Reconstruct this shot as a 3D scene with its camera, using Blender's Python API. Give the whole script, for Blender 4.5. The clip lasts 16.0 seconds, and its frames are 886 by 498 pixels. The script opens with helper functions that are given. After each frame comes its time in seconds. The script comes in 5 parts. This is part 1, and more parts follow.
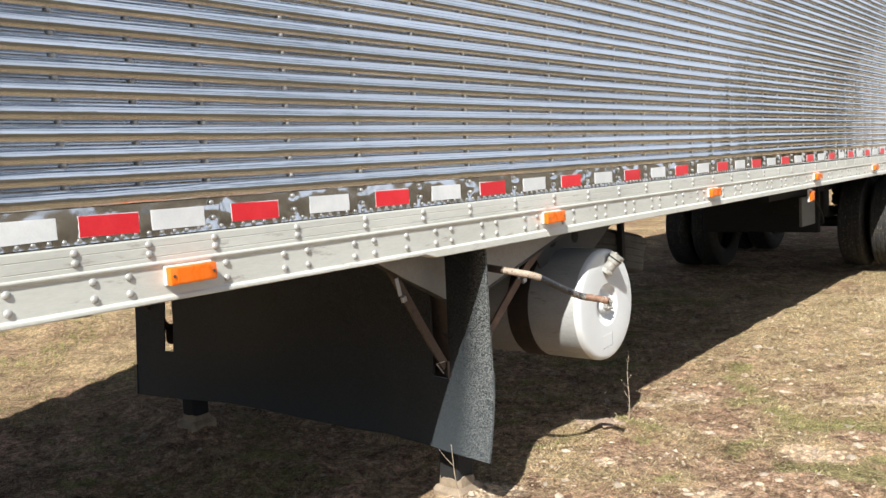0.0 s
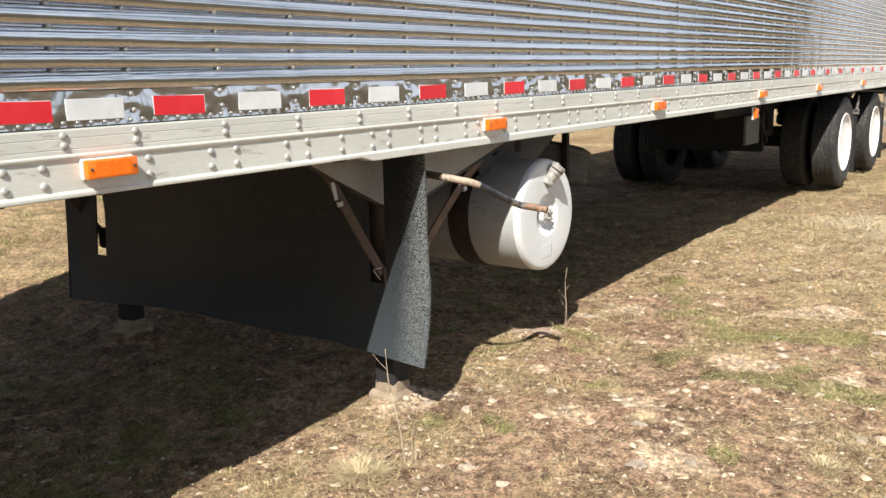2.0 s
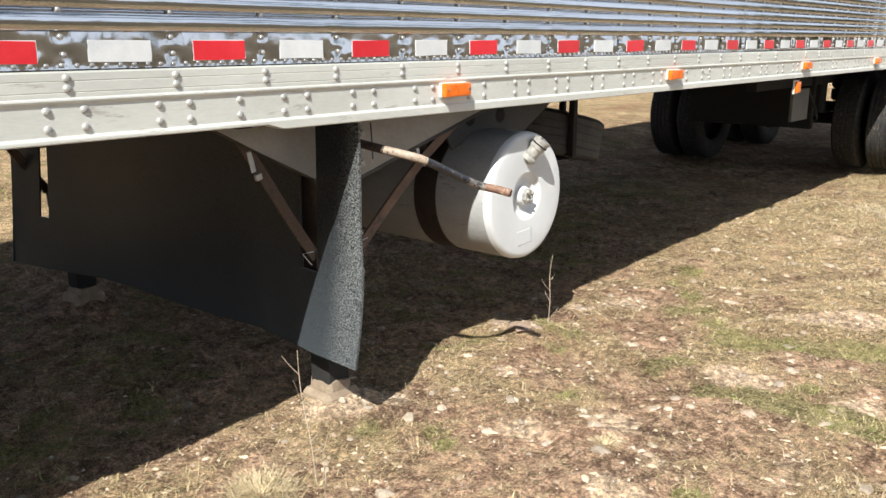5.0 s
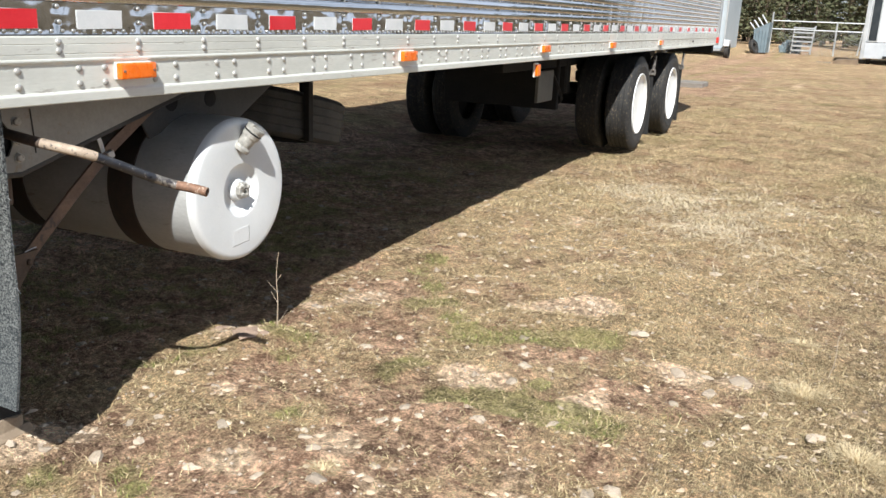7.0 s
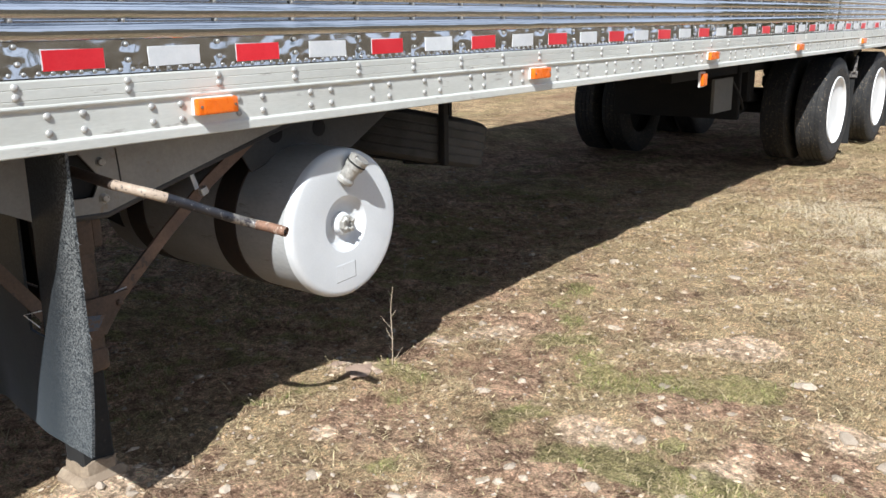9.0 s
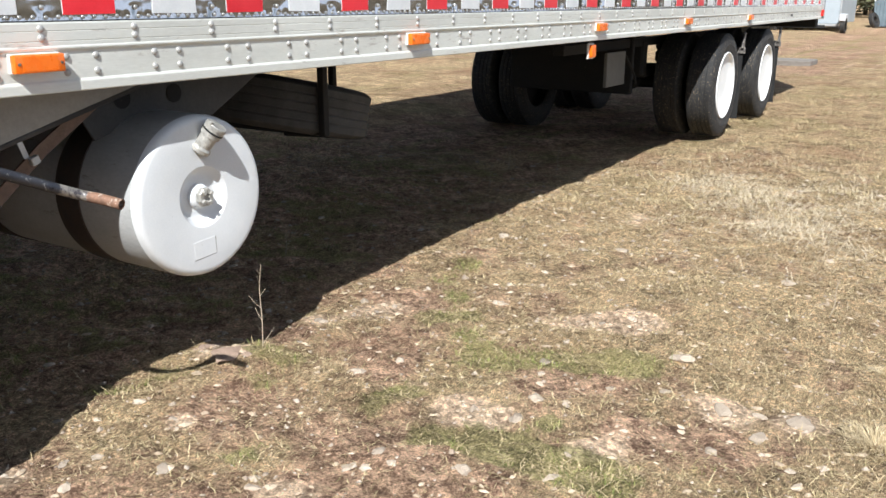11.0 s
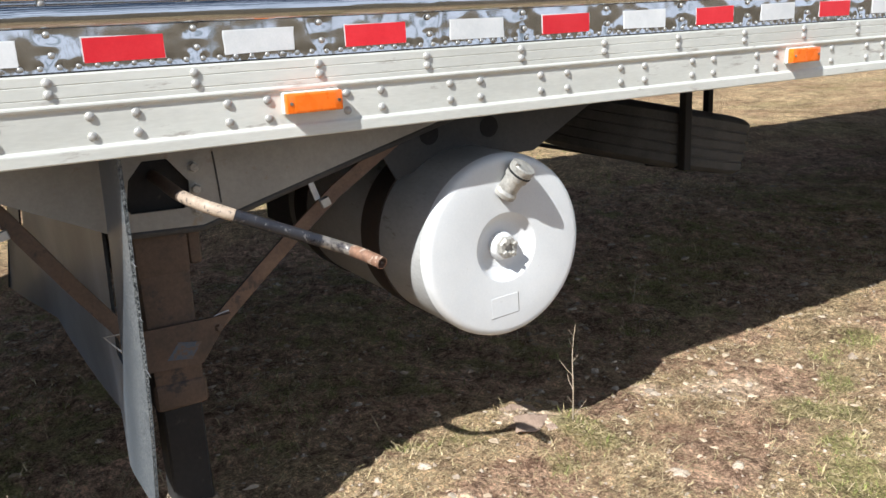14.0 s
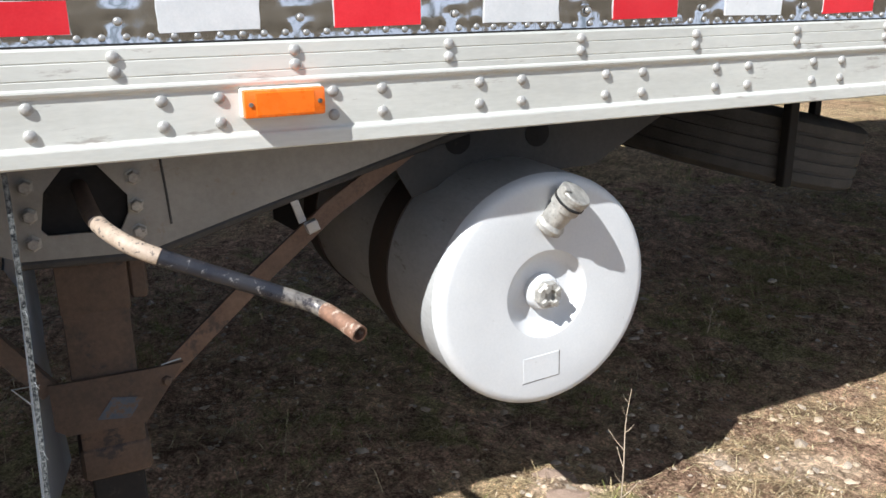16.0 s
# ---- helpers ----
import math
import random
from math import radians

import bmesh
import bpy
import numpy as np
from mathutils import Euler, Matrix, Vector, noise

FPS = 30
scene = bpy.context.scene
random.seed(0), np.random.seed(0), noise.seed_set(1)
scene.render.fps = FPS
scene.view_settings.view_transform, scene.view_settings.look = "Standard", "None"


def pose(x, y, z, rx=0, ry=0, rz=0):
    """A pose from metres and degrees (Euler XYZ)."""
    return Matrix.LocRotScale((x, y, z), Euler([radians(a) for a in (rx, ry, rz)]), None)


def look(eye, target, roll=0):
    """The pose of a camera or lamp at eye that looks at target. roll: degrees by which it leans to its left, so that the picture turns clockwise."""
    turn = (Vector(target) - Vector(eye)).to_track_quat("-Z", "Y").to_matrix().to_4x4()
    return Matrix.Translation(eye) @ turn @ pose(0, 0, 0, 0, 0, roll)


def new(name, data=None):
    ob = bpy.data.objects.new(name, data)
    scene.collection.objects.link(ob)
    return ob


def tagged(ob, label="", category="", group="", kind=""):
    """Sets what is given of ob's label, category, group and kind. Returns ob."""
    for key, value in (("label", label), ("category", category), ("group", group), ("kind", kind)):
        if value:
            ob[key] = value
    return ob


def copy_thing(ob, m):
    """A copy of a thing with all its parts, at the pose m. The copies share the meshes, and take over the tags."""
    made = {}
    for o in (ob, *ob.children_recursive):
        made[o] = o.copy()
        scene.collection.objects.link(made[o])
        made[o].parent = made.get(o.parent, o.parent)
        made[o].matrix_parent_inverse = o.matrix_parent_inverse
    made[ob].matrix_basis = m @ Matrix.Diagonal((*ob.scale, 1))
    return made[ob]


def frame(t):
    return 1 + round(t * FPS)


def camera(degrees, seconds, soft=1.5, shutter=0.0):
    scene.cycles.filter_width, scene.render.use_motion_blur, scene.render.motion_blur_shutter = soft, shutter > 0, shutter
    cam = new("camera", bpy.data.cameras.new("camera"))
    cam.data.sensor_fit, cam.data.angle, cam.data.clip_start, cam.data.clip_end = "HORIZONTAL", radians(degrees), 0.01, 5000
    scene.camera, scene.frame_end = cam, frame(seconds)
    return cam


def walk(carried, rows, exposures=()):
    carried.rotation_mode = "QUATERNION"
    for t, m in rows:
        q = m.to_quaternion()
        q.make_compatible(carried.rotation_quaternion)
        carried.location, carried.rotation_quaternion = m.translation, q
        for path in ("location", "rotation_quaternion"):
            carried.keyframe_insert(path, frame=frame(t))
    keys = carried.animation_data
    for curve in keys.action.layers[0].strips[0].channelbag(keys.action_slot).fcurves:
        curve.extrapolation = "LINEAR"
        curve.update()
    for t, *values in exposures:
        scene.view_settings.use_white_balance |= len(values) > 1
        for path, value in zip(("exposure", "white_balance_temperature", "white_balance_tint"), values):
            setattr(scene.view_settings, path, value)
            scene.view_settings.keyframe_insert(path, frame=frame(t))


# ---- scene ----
cam = camera(55.4, 16.0)
PATH = [
    (0, (0.052, -0.016, 1.456), (-1.217, 1.517, 1.262), -3.3),
    (0.5, (0.035, -0.009, 1.438), (-1.229, 1.51, 1.132), -2.5),
    (1, (0.047, 0.004, 1.413), (-1.201, 1.526, 1.057), -2.0),
    (1.5, (0.045, 0.018, 1.418), (-1.183, 1.554, 1.053), -1.9),
    (2, (0.069, 0.044, 1.412), (-1.097, 1.62, 1.014), -1.7),
    (2.5, (0.074, 0.114, 1.4), (-0.988, 1.752, 0.966), -0.8),
    (3, (-0.026, 0.294, 1.405), (-1.109, 1.914, 0.956), -0.0),
    (3.5, (-0.021, 0.457, 1.393), (-1.203, 2.002, 0.93), -0.6),
    (3.7, (0.0, 0.532, 1.4), (-1.218, 2.044, 0.92), -0.5),
    (5.8, (0.129, 0.756, 1.39), (-1.127, 2.236, 0.906), 0.2),
    (6, (0.143, 0.79, 1.394), (-1.041, 2.322, 0.893), 0.2),
    (6.5, (0.146, 0.919, 1.383), (-0.818, 2.589, 0.852), 1.0),
    (7, (0.089, 1.123, 1.414), (-0.719, 2.873, 0.88), 2.4),
    (7.5, (0.093, 1.276, 1.425), (-0.743, 3.008, 0.874), 2.0),
    (8, (0.147, 1.471, 1.438), (-0.932, 3.063, 0.889), 0.4),
    (8.2, (0.165, 1.513, 1.438), (-0.998, 3.05, 0.904), -0.2),
    (10.3, (0.209, 1.594, 1.403), (-1.001, 3.104, 0.895), -1.0),
    (10.5, (0.22, 1.619, 1.394), (-0.934, 3.163, 0.86), -1.0),
    (11, (0.217, 1.767, 1.376), (-0.802, 3.392, 0.809), 0.2),
    (11.5, (0.087, 1.966, 1.403), (-1.002, 3.546, 0.84), 0.8),
    (12, (0.016, 2.108, 1.385), (-1.331, 3.472, 0.815), -0.5),
    (12.5, (0.06, 2.288, 1.38), (-1.476, 3.46, 0.863), -1.8),
    (13, (0.049, 2.349, 1.382), (-1.541, 3.447, 0.868), -2.8),
    (13.5, (0.029, 2.353, 1.38), (-1.599, 3.394, 0.865), -3.1),
    (14, (0.021, 2.352, 1.379), (-1.65, 3.322, 0.861), -2.9),
    (14.5, (0.022, 2.367, 1.375), (-1.658, 3.309, 0.838), -2.9),
    (15, (0.003, 2.424, 1.365), (-1.639, 3.403, 0.777), -2.6),
    (15.5, (-0.195, 2.587, 1.332), (-1.837, 3.552, 0.722), -1.7),
    (16, (-0.441, 2.75, 1.397), (-2.172, 3.562, 0.808), -0.6),
]
EXPOSURES = [(0.0, 0.79, 6450, 6), (1.0, 0.83, 6500, 6), (2.5, 0.77, 6700, 6), (3.5, 0.78, 6700, 6), (6.0, 0.8, 6300, 6), (7.0, 0.71, 6250, 6), (8.0, 0.66, 5950, 7), (10.5, 0.72, 6100, 7),
             (12.0, 0.74, 6000, 7), (13.0, 0.8, 6100, 7), (14.5, 0.8, 6150, 7), (16.0, 0.83, 6050, 8)]
walk(cam, [(t, look(eye, target, roll)) for t, eye, target, roll in PATH], EXPOSURES)

# ---- light ----
SUN = Vector((0.4, -0.885, 1.0)).normalized()
world = bpy.data.worlds.new("sky")
scene.world = world
world.use_nodes = True
wn, wl = world.node_tree.nodes, world.node_tree.links
background = wn["Background"]
sky = wn.new("ShaderNodeTexSky")
sky.sky_type = "NISHITA"
sky.sun_disc = False
sky.sun_elevation = math.asin(SUN.z)
sky.sun_rotation = math.atan2(SUN.x, SUN.y)
sky.air_density, sky.dust_density, sky.ozone_density = 1.0, 0.6, 1.0
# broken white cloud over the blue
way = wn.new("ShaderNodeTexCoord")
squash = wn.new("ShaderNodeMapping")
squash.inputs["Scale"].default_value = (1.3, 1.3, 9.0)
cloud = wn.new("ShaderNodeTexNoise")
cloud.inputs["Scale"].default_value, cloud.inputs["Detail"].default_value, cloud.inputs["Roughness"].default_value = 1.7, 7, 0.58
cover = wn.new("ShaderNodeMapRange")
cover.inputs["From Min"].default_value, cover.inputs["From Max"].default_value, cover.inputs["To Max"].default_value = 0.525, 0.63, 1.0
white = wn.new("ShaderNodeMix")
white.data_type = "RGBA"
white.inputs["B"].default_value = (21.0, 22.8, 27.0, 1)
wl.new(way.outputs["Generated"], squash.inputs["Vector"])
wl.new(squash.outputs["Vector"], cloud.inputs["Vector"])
# thin white haze low in the sky
low = wn.new("ShaderNodeSeparateXYZ")
haze = wn.new("ShaderNodeMapRange")
haze.interpolation_type = "SMOOTHSTEP"
haze.inputs["From Min"].default_value, haze.inputs["From Max"].default_value = 0.05, 0.8
haze.inputs["To Min"].default_value, haze.inputs["To Max"].default_value = 0.3, 0.0
both = wn.new("ShaderNodeMath")
both.operation = "MAXIMUM"
wl.new(way.outputs["Generated"], low.inputs["Vector"])
north = wn.new("ShaderNodeMath")  # unseen cloud thickened to the north to brighten the wall's reflections
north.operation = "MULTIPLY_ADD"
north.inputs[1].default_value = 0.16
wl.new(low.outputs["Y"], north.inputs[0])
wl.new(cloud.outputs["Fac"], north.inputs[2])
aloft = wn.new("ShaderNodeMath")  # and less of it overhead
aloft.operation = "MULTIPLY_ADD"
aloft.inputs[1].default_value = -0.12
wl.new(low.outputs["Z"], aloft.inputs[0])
east = wn.new("ShaderNodeMath")  # unseen cloud shifted eastwards to cut the fill light under the trailer
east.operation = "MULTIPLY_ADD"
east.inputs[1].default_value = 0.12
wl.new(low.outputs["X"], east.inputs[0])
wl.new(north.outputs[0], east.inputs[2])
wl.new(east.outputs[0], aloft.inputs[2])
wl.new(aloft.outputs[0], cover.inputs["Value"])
wl.new(low.outputs["Z"], haze.inputs["Value"])
wl.new(haze.outputs["Result"], both.inputs[0])
wl.new(cover.outputs["Result"], both.inputs[1])
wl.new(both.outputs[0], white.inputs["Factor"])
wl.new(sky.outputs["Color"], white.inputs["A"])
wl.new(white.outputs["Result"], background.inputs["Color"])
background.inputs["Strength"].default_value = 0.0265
sun = new("sun", bpy.data.lights.new("sun", "SUN"))
sun.data.energy, sun.data.angle, sun.data.color = 5.0, radians(0.55), (1.0, 0.965, 0.925)
sun.matrix_world = look(SUN * 50, (0, 0, 0))

# ---- materials ----
def surface(name, base, other, scale=4.0, rough=0.6, metal=0.0, bump=0.1, grain=60.0, spots=None, spread=0.15, stretch=(1, 1, 1), coat=0.0, per_piece=0.0, bump_size=0.004, dust_sheen=None):
    """Two colours mixed by a broad stain and a fine grain, with bump; spots: (colour, amount, scale); dust: (colour, height it ends, height it starts, amount)."""
    m = bpy.data.materials.new(name)
    m.use_nodes = True
    n, l = m.node_tree.nodes, m.node_tree.links
    p = n["Principled BSDF"]
    at = n.new("ShaderNodeTexCoord")
    mp = n.new("ShaderNodeMapping")
    mp.inputs["Scale"].default_value = stretch
    l.new(at.outputs["Object"], mp.inputs["Vector"])
    broad, fine = n.new("ShaderNodeTexNoise"), n.new("ShaderNodeTexNoise")
    for tex, s, d in ((broad, scale, 6), (fine, grain, 4)):
        tex.inputs["Scale"].default_value, tex.inputs["Detail"].default_value, tex.inputs["Roughness"].default_value = s, d, 0.62
        l.new(mp.outputs["Vector"], tex.inputs["Vector"])
    add = n.new("ShaderNodeMath")
    add.operation = "MULTIPLY_ADD"
    add.inputs[1].default_value = 0.45
    l.new(fine.outputs["Fac"], add.inputs[0])
    l.new(broad.outputs["Fac"], add.inputs[2])
    rng = n.new("ShaderNodeMapRange")
    rng.inputs["From Min"].default_value, rng.inputs["From Max"].default_value = 0.57, 0.89
    l.new(add.outputs[0], rng.inputs["Value"])
    mix = n.new("ShaderNodeMix")
    mix.data_type = "RGBA"
    mix.inputs["A"].default_value, mix.inputs["B"].default_value = (*base, 1), (*other, 1)
    l.new(rng.outputs["Result"], mix.inputs["Factor"])
    colour = mix.outputs["Result"]
    if spots:
        sp = n.new("ShaderNodeTexNoise")
        sp.inputs["Scale"].default_value, sp.inputs["Detail"].default_value, sp.inputs["Roughness"].default_value = spots[2], 8, 0.7
        l.new(mp.outputs["Vector"], sp.inputs["Vector"])
        cut = n.new("ShaderNodeMapRange")
        cut.inputs["From Min"].default_value, cut.inputs["From Max"].default_value = 0.96 - spots[1], 0.96 - spots[1] + (spots[4] if len(spots) > 4 else 0.07)
        l.new(sp.outputs["Fac"], cut.inputs["Value"])
        top = n.new("ShaderNodeMix")
        top.data_type = "RGBA"
        top.inputs["B"].default_value = (*spots[0], 1)
        amount = cut.outputs["Result"]
        if len(spots) > 3:
            axis, lo, hi = spots[3]
            along = n.new("ShaderNodeVectorMath")
            along.operation = "DOT_PRODUCT"
            along.inputs[1].default_value = axis
            l.new(at.outputs["Object"], along.inputs[0])
            side = n.new("ShaderNodeMapRange")
            side.interpolation_type = "SMOOTHSTEP"
            side.inputs["From Min"].default_value, side.inputs["From Max"].default_value, side.inputs["To Min"].default_value = lo, hi, 0.1
            wob = n.new("ShaderNodeMath")
            wob.operation = "MULTIPLY_ADD"
            wob.inputs[1].default_value = 0.3 * (hi - lo)
            l.new(broad.outputs["Fac"], wob.inputs[0])
            l.new(along.outputs["Value"], wob.inputs[2])
            l.new(wob.outputs[0], side.inputs["Value"])
            both_ = n.new("ShaderNodeMath")
            both_.operation = "MULTIPLY"
            l.new(amount, both_.inputs[0])
            l.new(side.outputs["Result"], both_.inputs[1])
            amount = both_.outputs[0]
        l.new(amount, top.inputs["Factor"])
        l.new(colour, top.inputs["A"])
        colour = top.outputs["Result"]
    if dust_sheen:
        tall = n.new("ShaderNodeSeparateXYZ")
        l.new(at.outputs["Object"], tall.inputs["Vector"])
        settle = n.new("ShaderNodeMapRange")
        settle.inputs["From Min"].default_value, settle.inputs["From Max"].default_value, settle.inputs["To Max"].default_value = dust_sheen[1], dust_sheen[2], dust_sheen[3]
        drift = n.new("ShaderNodeMath")
        drift.operation = "MULTIPLY_ADD"
        drift.inputs[1].default_value = 0.5 * (dust_sheen[1] - dust_sheen[2])
        l.new(broad.outputs["Fac"], drift.inputs[0])
        l.new(tall.outputs["Z"], drift.inputs[2])
        l.new(drift.outputs[0], settle.inputs["Value"])
        coating = n.new("ShaderNodeMix")
        coating.data_type = "RGBA"
        coating.inputs["B"].default_value = (*dust_sheen[0], 1)
        l.new(settle.outputs["Result"], coating.inputs["Factor"])
        l.new(colour, coating.inputs["A"])
        colour = coating.outputs["Result"]
    if per_piece:
        info = n.new("ShaderNodeObjectInfo")
        pr = n.new("ShaderNodeMapRange")
        pr.inputs["To Min"].default_value, pr.inputs["To Max"].default_value = 1 - per_piece, 1 + per_piece
        l.new(info.outputs["Random"], pr.inputs["Value"])
        hs = n.new("ShaderNodeHueSaturation")
        l.new(pr.outputs["Result"], hs.inputs["Value"])
        l.new(colour, hs.inputs["Color"])
        colour = hs.outputs["Color"]
    l.new(colour, p.inputs["Base Color"])
    rr = n.new("ShaderNodeMapRange")
    rr.inputs["To Min"].default_value, rr.inputs["To Max"].default_value = max(0.02, rough - spread), min(1.0, rough + spread)
    l.new(broad.outputs["Fac"], rr.inputs["Value"])
    l.new(rr.outputs["Result"], p.inputs["Roughness"])
    p.inputs["Metallic"].default_value = metal
    p.inputs["Coat Weight"].default_value = coat
    if bump:
        b = n.new("ShaderNodeBump")
        b.inputs["Strength"].default_value, b.inputs["Distance"].default_value = bump, bump_size
        l.new(add.outputs[0], b.inputs["Height"])
        l.new(b.outputs["Normal"], p.inputs["Normal"])
    return m


def blades(name, colours, rough=0.7):
    """Leaf stuff: every island takes one colour of a row."""
    m = bpy.data.materials.new(name)
    m.use_nodes = True
    n, l = m.node_tree.nodes, m.node_tree.links
    p = n["Principled BSDF"]
    g = n.new("ShaderNodeNewGeometry")
    r = n.new("ShaderNodeValToRGB")
    while len(r.color_ramp.elements) < len(colours):
        r.color_ramp.elements.new(0.5)
    for i, c in enumerate(colours):
        r.color_ramp.elements[i].position = i / (len(colours) - 1)
        r.color_ramp.elements[i].color = (*c, 1)
    l.new(g.outputs["Random Per Island"], r.inputs["Fac"])
    l.new(r.outputs["Color"], p.inputs["Base Color"])
    p.inputs["Roughness"].default_value = rough
    p.inputs["Specular IOR Level"].default_value = 0.25
    return m


STAINLESS = surface("polished_stainless", (0.65, 0.665, 0.69), (0.52, 0.53, 0.545), 3, 0.05, 1.0, 0.07, 22, spread=0.03, stretch=(1, 0.035, 5), bump_size=0.005)
BAND = surface("buckled_stainless", (0.66, 0.655, 0.65), (0.55, 0.545, 0.54), 9, 0.07, 1.0, 0.05, 30, spread=0.03, bump_size=0.003)
RAIL = surface("weathered_white_rail", (0.57, 0.565, 0.515), (0.69, 0.685, 0.63), 5, 0.5, 0.15, 0.12, 120, stretch=(1, 0.25, 1.4), bump_size=0.001, spots=((0.42, 0.39, 0.35), 0.36, 26))
RIVET = surface("grey_rivet_metal", (0.36, 0.35, 0.33), (0.5, 0.485, 0.46), 30, 0.42, 0.3, 0.1, 200, per_piece=0.12, bump_size=0.001)
STEEL_PIN = surface("stainless_pin", (0.5, 0.49, 0.48), (0.4, 0.39, 0.38), 30, 0.4, 0.5, 0)
BAND_PIN = surface("dull_band_pin", (0.42, 0.41, 0.39), (0.55, 0.54, 0.52), 40, 0.35, 0.7, 0)
RED = surface("red_reflective_tape", (0.66, 0.014, 0.024), (0.74, 0.03, 0.04), 12, 0.33, 0, 0.25, 240, spread=0.06, per_piece=0.08, bump_size=0.0006)
WHITE = surface("white_reflective_tape", (0.64, 0.65, 0.655), (0.75, 0.75, 0.75), 12, 0.35, 0, 0.25, 240, spread=0.06, per_piece=0.06, bump_size=0.0006, spots=((0.55, 0.52, 0.49), 0.3, 50))
AMBER = surface("amber_lens", (0.86, 0.15, 0.004), (0.92, 0.19, 0.006), 20, 0.28, 0, 0.3, 150, coat=0.5, bump_size=0.0008)
LAMP_BASE = surface("white_lamp_plastic", (0.7, 0.68, 0.64), (0.8, 0.79, 0.76), 40, 0.5, 0, 0.05)
# scuffs gathered on the sunlit edge; towards the foot, dust and painted sky sheen
RUBBER = surface("black_rubber_sheet", (0.006, 0.0078, 0.0098), (0.014, 0.017, 0.02), 5, 0.34, 0, 0.4, 130, spots=((0.23, 0.238, 0.233), 0.53, 170, ((1, 0, -0.12), -2.16, -2.03), 0.17), bump_size=0.0012, dust_sheen=((0.08, 0.094, 0.106), 1.0, 0.3, 0.5))
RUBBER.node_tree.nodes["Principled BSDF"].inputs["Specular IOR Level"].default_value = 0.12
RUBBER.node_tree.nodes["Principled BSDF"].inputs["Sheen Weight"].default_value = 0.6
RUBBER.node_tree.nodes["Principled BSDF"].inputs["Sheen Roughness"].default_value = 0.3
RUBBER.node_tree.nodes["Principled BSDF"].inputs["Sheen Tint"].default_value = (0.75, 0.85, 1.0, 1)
RUST = surface("rusty_steel", (0.07, 0.05, 0.038), (0.135, 0.091, 0.064), 6, 0.75, 0.1, 0.4, 110, spots=((0.05, 0.04, 0.038), 0.39, 16), bump_size=0.002)
BRACE = surface("bare_rusty_brace", (0.11, 0.07, 0.05), (0.21, 0.135, 0.092), 7, 0.7, 0.1, 0.35, 110, spots=((0.07, 0.052, 0.044), 0.37, 18), bump_size=0.0015)
RUST_END = surface("orange_rusty_pipe", (0.25, 0.135, 0.085), (0.13, 0.075, 0.052), 40, 0.7, 0.1, 0.6, 180, spots=((0.42, 0.33, 0.26), 0.4, 60), bump_size=0.001)
BLACK_PAINT = surface("chipped_black_paint", (0.015, 0.016, 0.022), (0.03, 0.03, 0.035), 25, 0.33, 0, 0.3, 120, spots=((0.24, 0.23, 0.22), 0.37, 80), bump_size=0.001)
CREAM = surface("worn_cream_paint", (0.43, 0.34, 0.26), (0.31, 0.24, 0.18), 30, 0.6, 0, 0.3, 150, spots=((0.07, 0.06, 0.055), 0.41, 80), bump_size=0.001)
GALV = surface("scraped_galvanised_pipe", (0.3, 0.275, 0.245), (0.1, 0.09, 0.085), 50, 0.45, 0.4, 0.3, 160, spots=((0.05, 0.045, 0.05), 0.44, 50), bump_size=0.001)
PLATE = surface("dusty_grey_plate", (0.27, 0.257, 0.232), (0.35, 0.335, 0.305), 5, 0.6, 0, 0.15, 90, spots=((0.27, 0.22, 0.17), 0.36, 14), bump_size=0.001)
DARK_PLATE = surface("dark_grey_plate", (0.035, 0.035, 0.036), (0.065, 0.063, 0.06), 6, 0.65, 0, 0.2, 80, bump_size=0.001)
BOX_GREY = surface("dull_grey_box", (0.12, 0.12, 0.11), (0.17, 0.165, 0.15), 6, 0.6, 0, 0.1, 60, bump_size=0.001)
BLACK = surface("black_underframe", (0.009, 0.009, 0.0095), (0.019, 0.018, 0.0175), 6, 0.85, 0, 0.2, 80, spots=((0.05, 0.043, 0.036), 0.33, 20))
# TANK's white darkened for the shell's shade, with grime spots
SHELL = surface("grimy_shaded_tank_paint", (0.34, 0.338, 0.33), (0.46, 0.458, 0.448), 5, 0.5, 0, 0.08, 120, bump_size=0.0008, spots=((0.26, 0.24, 0.21), 0.35, 24), stretch=(0.4, 1, 1))
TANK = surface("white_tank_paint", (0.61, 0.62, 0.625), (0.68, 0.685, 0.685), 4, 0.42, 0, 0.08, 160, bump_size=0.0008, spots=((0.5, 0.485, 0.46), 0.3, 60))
STRAP = surface("dark_strap", (0.045, 0.035, 0.03), (0.07, 0.05, 0.04), 18, 0.6, 0.2, 0.2)
CAP = surface("grey_cast_cap", (0.3, 0.29, 0.265), (0.5, 0.48, 0.44), 40, 0.5, 0.35, 0.3, 140, spots=((0.16, 0.14, 0.11), 0.36, 60), bump_size=0.001)
TYRE = surface("tyre_rubber", (0.014, 0.014, 0.0145), (0.032, 0.031, 0.03), 10, 0.75, 0, 0.3, 120, spots=((0.2, 0.155, 0.11), 0.39, 55), bump_size=0.002)
SPARE = surface("dusty_spare_rubber", (0.045, 0.045, 0.045), (0.085, 0.083, 0.08), 10, 0.8, 0, 0.3, 120, bump_size=0.002)
RIM = surface("white_wheel_paint", (0.78, 0.78, 0.77), (0.84, 0.84, 0.83), 5, 0.4, 0, 0.08, 100, bump_size=0.001)
ALU = surface("dull_aluminium", (0.45, 0.46, 0.47), (0.58, 0.58, 0.58), 9, 0.42, 0.7, 0.1, 90)
FOOT = surface("dusty_foot", (0.22, 0.165, 0.115), (0.33, 0.26, 0.185), 12, 0.85, 0, 0.4, 90)
